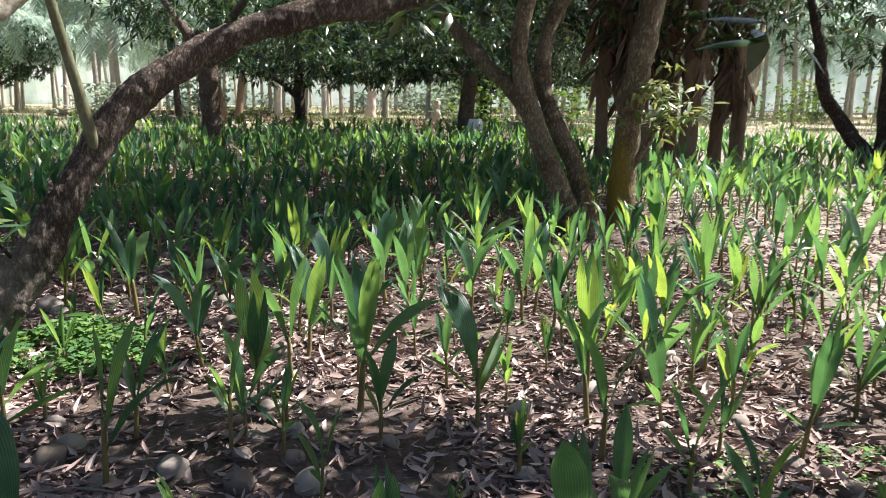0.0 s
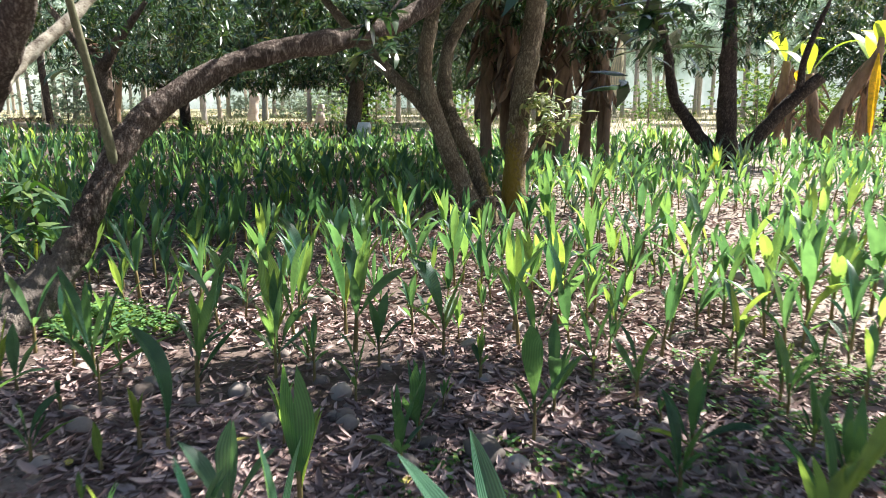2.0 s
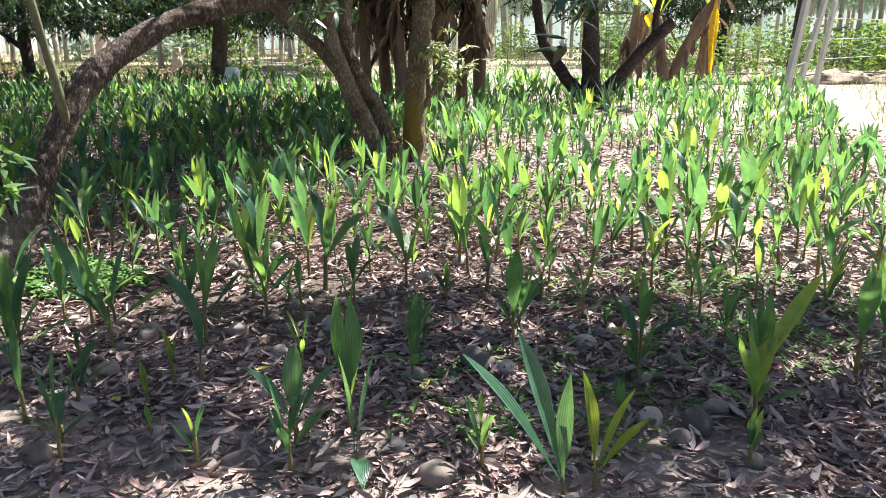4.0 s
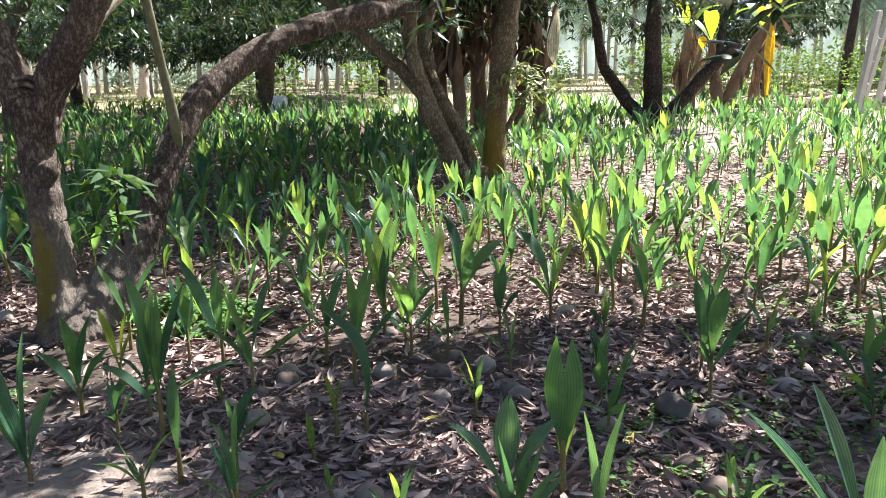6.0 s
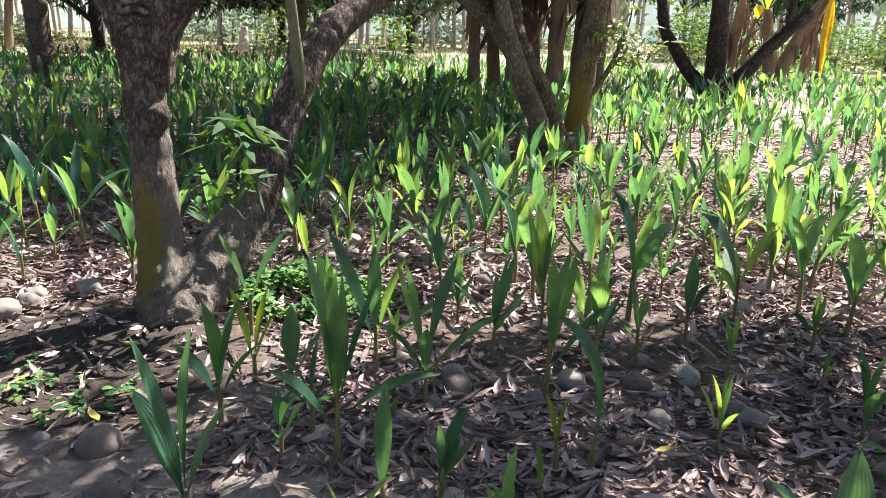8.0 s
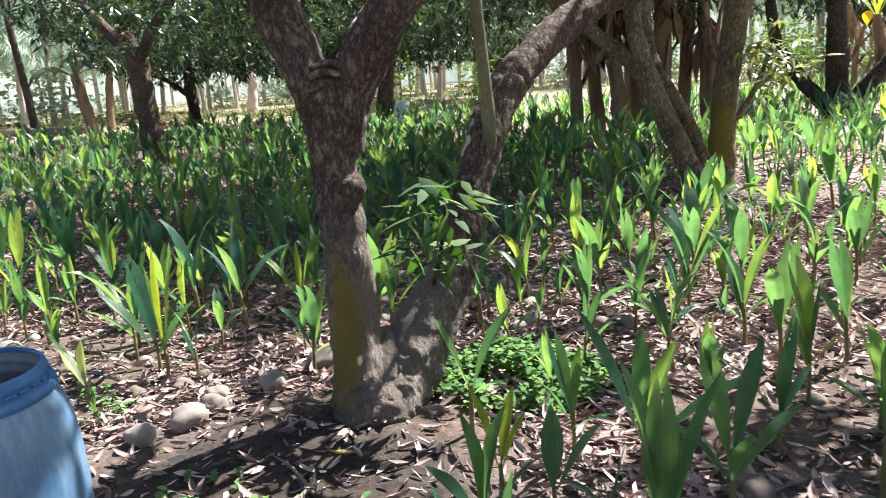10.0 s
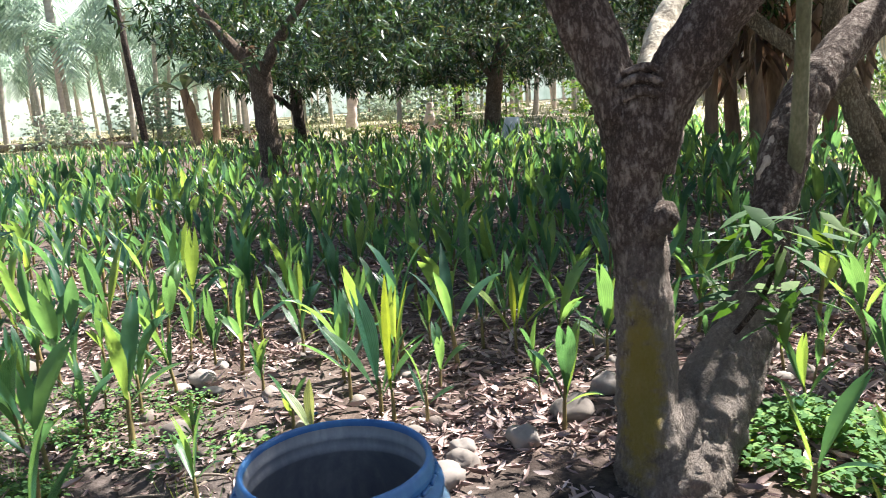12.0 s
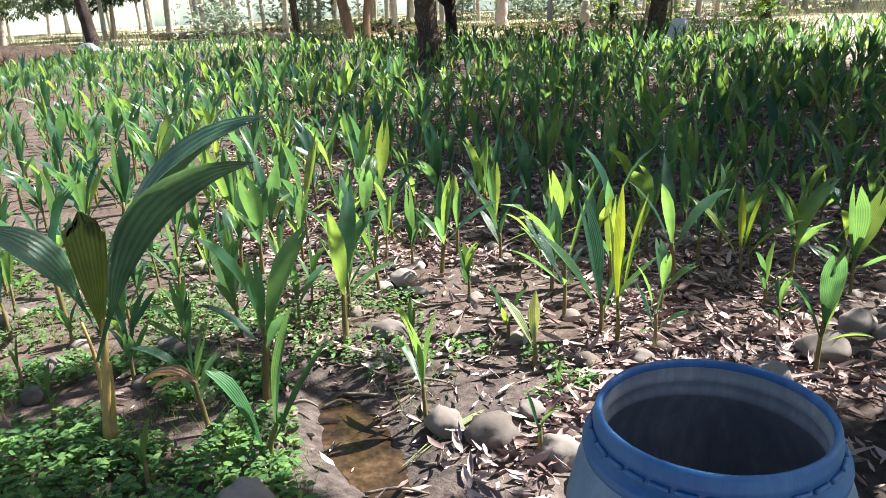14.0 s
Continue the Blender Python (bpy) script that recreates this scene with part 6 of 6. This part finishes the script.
def shrub(x, y, w, h, seed, leaf=mat_herb, count=170, size=0.11, label="leafy green shrub in the sunlit pasture"):
    t = thing("shrub", pose(x, y, 0), label, "shrub", "pasture shrubs")
    part("stem", mesh_of("stem", *tube([(0, 0, -0.05, 0.04), (0.05, 0, h * 0.4, 0.03), (0.0, 0.05, h * 0.9, 0.012)], 3, 7, 0.05, seed)), mat_deadwood, t)
    part("leaves", shrub_mesh(seed, w, h, count, size, leaf), leaf, t)
    return t


shrubs = [shrub(7.5, 31.5, 1.6, 1.5, 601), shrub(10.5, 32.5, 2.0, 1.7, 602), shrub(-13.0, 34.5, 1.6, 2.2, 603)]
for i in range(46):
    a = math.radians(qr.uniform(-34, 60))
    d = qr.uniform(33, 62)
    x, y = -math.sin(a) * d, math.cos(a) * d
    if x < 0:
        x = -x * 0.8 + 4
    c = copy_thing(shrubs[i % 3], pose(x, y, 0, 0, 0, qr.uniform(0, 360)))
    k = qr.uniform(0.7, 1.5)
    c.scale = (k, k, k)

# dry scrub and brush along the far edge of the bed
brush = [shrub(-15.6, 30.2, 1.5, 0.5, 611, mat_pale_leaf, 130, 0.11, "low dusty olive scrub at the edge of the bed"), shrub(-20.2, 31.0, 1.8, 0.35, 612, mat_dry, 170, 0.13, "heap of brown dry brush at the edge of the bed")]
for i in range(14):
    k = qr.random()
    x = -44 + 40 * k
    c = copy_thing(brush[i % 2], pose(x, 34.3 + 0.30 * (x + 20) * -0.6 + qr.uniform(-2.0, 3.5), 0, 0, 0, qr.uniform(0, 360)))
    k = qr.uniform(0.6, 1.3)
    c.scale = (k, k, k)


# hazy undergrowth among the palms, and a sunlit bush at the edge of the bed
# these pale leaf colours carry the haze of the distance
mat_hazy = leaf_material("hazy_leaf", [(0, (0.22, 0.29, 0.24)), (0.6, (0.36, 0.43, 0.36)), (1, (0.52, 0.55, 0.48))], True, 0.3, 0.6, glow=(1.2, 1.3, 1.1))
under = [shrub(-22.0, 52.0, 2.2, 2.6, 621, mat_hazy, 330, 0.17, "bush under the palms, coloured pale with haze"), shrub(-30.0, 54.0, 1.6, 1.6, 622, mat_hazy, 240, 0.15, "bush under the palms, coloured pale with haze")]
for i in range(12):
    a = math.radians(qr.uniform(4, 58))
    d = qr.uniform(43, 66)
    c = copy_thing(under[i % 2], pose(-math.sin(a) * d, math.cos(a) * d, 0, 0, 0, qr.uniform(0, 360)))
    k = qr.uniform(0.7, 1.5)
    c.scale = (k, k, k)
for x, y, w, h, seed in ((-9.4, 28.6, 0.9, 2.4, 631), (-6.9, 30.5, 1.0, 1.8, 632)):
    shrub(x, y, w, h, seed, mat_herb, 150, 0.13, "sunlit yellow-green bush at the edge of the bed")


def flat(shape, k):
    return [Vector((p.x, p.y, p.z * k + 0.05 * noise.noise(p * 3))) for p in shape[0]], shape[1]


mat_bank = plain("bank_soil", [(0.3, (0.16, 0.12, 0.09)), (0.5, (0.30, 0.235, 0.18)), (0.7, (0.42, 0.35, 0.28))], 3, 0.95, 0.8, 0.05)
# darker than bank_soil: undergrowth shade is put into this earth and leaf colour
mat_shaded_mould = plain("shaded_leaf_mould", [(0.3, (0.025, 0.017, 0.013)), (0.5, (0.06, 0.041, 0.031)), (0.7, (0.13, 0.092, 0.07))], 9, 0.95, 1.0, 0.06)
# bare earth bank and brush along the far path
thing_mesh("earth_bank", mesh_of("earth_bank", *flat(tube([(6.0, 28.2, 0.0, 0.7), (9, 28.0, 0.0, 0.9), (13, 28.5, 0.0, 1.1), (18, 29.5, 0.0, 1.0), (25, 32, 0.0, 1.0)], 26, 22, 0.22, 6, lump=1.3), 0.34)), mat_bank, "low bank of brown earth and brush along the path", "bank", kind="structure")
thing_mesh("earth_bank", mesh_of("earth_bank", *flat(tube([(-25.2, 11.0, 0.0, 0.8), (-27.2, 13.8, 0.0, 1.3), (-29.0, 16.6, 0.0, 1.5), (-31.0, 19.6, 0.0, 1.4), (-33.5, 23.0, 0.0, 0.9)], 26, 26, 0.24, 16, lump=1.2), 0.36)), mat_shaded_mould, "low mound of brown earth and dry leaves at the bed's edge", "bank", kind="structure")
for i in range(26):
    x, y = qr.uniform(6.5, 16), qr.uniform(27.4, 28.6)
    L_, a = qr.uniform(0.6, 1.8), qr.uniform(-0.6, 0.6)
    thing_mesh("branch", mesh_of("branch", *tube([(x, y, 0.28, 0.028), (x + L_ * 0.5 * math.cos(a), y + 0.1, 0.36, 0.022), (x + L_ * math.cos(a), y + L_ * math.sin(a) * 0.5, 0.32, 0.012)], 3, 6, 0.1, i)), mat_deadwood, "dry broken branch lying on the earth bank", "branch", "dry branches")

# grey plastic sheet crumpled at the foot of the slanting trunk
thing_mesh("plastic_sheet", lump_mesh("plastic_sheet", 0.6, 0.4, 0.26, 9, 0.6), mat_sheet, "crumpled blue-grey plastic sheet at the foot of a trunk", "sheet", at=pose(-30.6, 22.6, 0.16, 0, 0, 25))
# small litter
thing_mesh("rubber_scrap", lump_mesh("rubber_scrap", 0.075, 0.045, 0.03, 3, 0.5), mat_rubber, "torn black rubber scrap on the soil", "rubbish", at=pose(-5.38, 4.88, ground_z(-5.38, 4.88) + 0.015, 8, 0, 30))
for i, (x, y, L_, a) in enumerate(((-4.92, 3.90, 0.32, 1.2), (-4.96, 4.02, 0.2, 0.5), (-5.22, 3.83, 0.12, 0.7), (-5.3, 3.72, 0.13, 0.2), (-4.72, 3.40, 0.22, 0.4), (-5.2, 3.95, 0.35, 0.1), (-4.6, 3.6, 0.3, 0.5), (-3.0, 3.7, 0.4, 2.4), (-1.2, 3.6, 0.35, 0.4), (-2.9, 3.3, 0.3, 1.0))):
    z = ground_z(x, y) + 0.015
    thing_mesh("twig", mesh_of("twig", *tube([(x, y, z, 0.008), (x + L_ * 0.5 * math.cos(a), y + L_ * 0.5 * math.sin(a) + 0.01, z + 0.02, 0.007), (x + L_ * math.cos(a), y + L_ * math.sin(a), z + 0.005, 0.004)], 3, 6, 0.1, i)), mat_deadwood, "dry twig lying on the soil", "twig", "twigs")
s = thing("fallen_frond", pose(-4.68, 3.58, ground_z(-4.68, 3.58) + 0.035), "limp pale green palm leaf fallen beside a stone", "leaf")
for turn, size in ((1.22, 0.42), (1.36, 0.34)):
    part("blade", blade(size, 0.032, 1.40, turn, (0, 0, 0), bend=0.12, rows=9, cols=7, fold=0.4, pleats=0.06, notch=0.12, peak=0.6, petiole=0.4), mat_leaf_pale, s)

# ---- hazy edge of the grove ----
# haze is painted as pale streaks, and the sheet glows to stay bright
m, nt, b = shader("glowing_haze")
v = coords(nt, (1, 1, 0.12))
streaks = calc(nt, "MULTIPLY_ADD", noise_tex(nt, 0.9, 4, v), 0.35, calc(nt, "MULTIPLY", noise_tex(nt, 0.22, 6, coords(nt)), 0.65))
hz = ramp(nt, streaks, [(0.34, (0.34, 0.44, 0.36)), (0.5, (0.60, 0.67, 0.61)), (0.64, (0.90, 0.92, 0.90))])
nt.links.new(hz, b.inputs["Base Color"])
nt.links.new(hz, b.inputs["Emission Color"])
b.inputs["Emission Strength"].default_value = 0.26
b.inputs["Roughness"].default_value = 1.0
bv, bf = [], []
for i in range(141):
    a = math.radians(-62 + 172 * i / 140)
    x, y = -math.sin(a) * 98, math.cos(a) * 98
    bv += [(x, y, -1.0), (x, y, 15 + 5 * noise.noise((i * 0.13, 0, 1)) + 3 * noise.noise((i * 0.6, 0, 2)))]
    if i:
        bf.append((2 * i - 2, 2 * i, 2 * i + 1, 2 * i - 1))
thing_mesh("backdrop", mesh_of("backdrop", bv, bf), m, "faintly glowing backdrop painted as pale hazy woodland far beyond the grove", "backdrop", kind="structure")

# fallen yellow leaves and a blue scrap
for i, (x, y, k) in enumerate(((-3.25, 3.45, 0.13), (-2.75, 3.3, 0.11), (-2.9, 3.95, 0.12), (-3.05, 3.05, 0.14), (-1.2, 3.05, 0.12), (-0.6, 3.4, 0.1), (0.3, 3.2, 0.11))):
    thing_mesh("fallen_leaf", mesh_of("fallen_leaf", [Vector(v) * k for v in LITTER[0]], LITTER[1]), mat_yellow_fallen, "yellow mango leaf fallen on the dark soil", "leaf", "fallen leaves", at=pose(x, y, ground_z(x, y) + 0.025, 8, 12, 57 * i))
thing_mesh("plastic_scrap", lump_mesh("plastic_scrap", 0.028, 0.018, 0.008, 6, 0.6), mat_drum_rim, "small blue plastic scrap on the soil", "rubbish", at=pose(-4.7, 4.75, ground_z(-4.7, 4.75) + 0.01, 5, 0, 40))
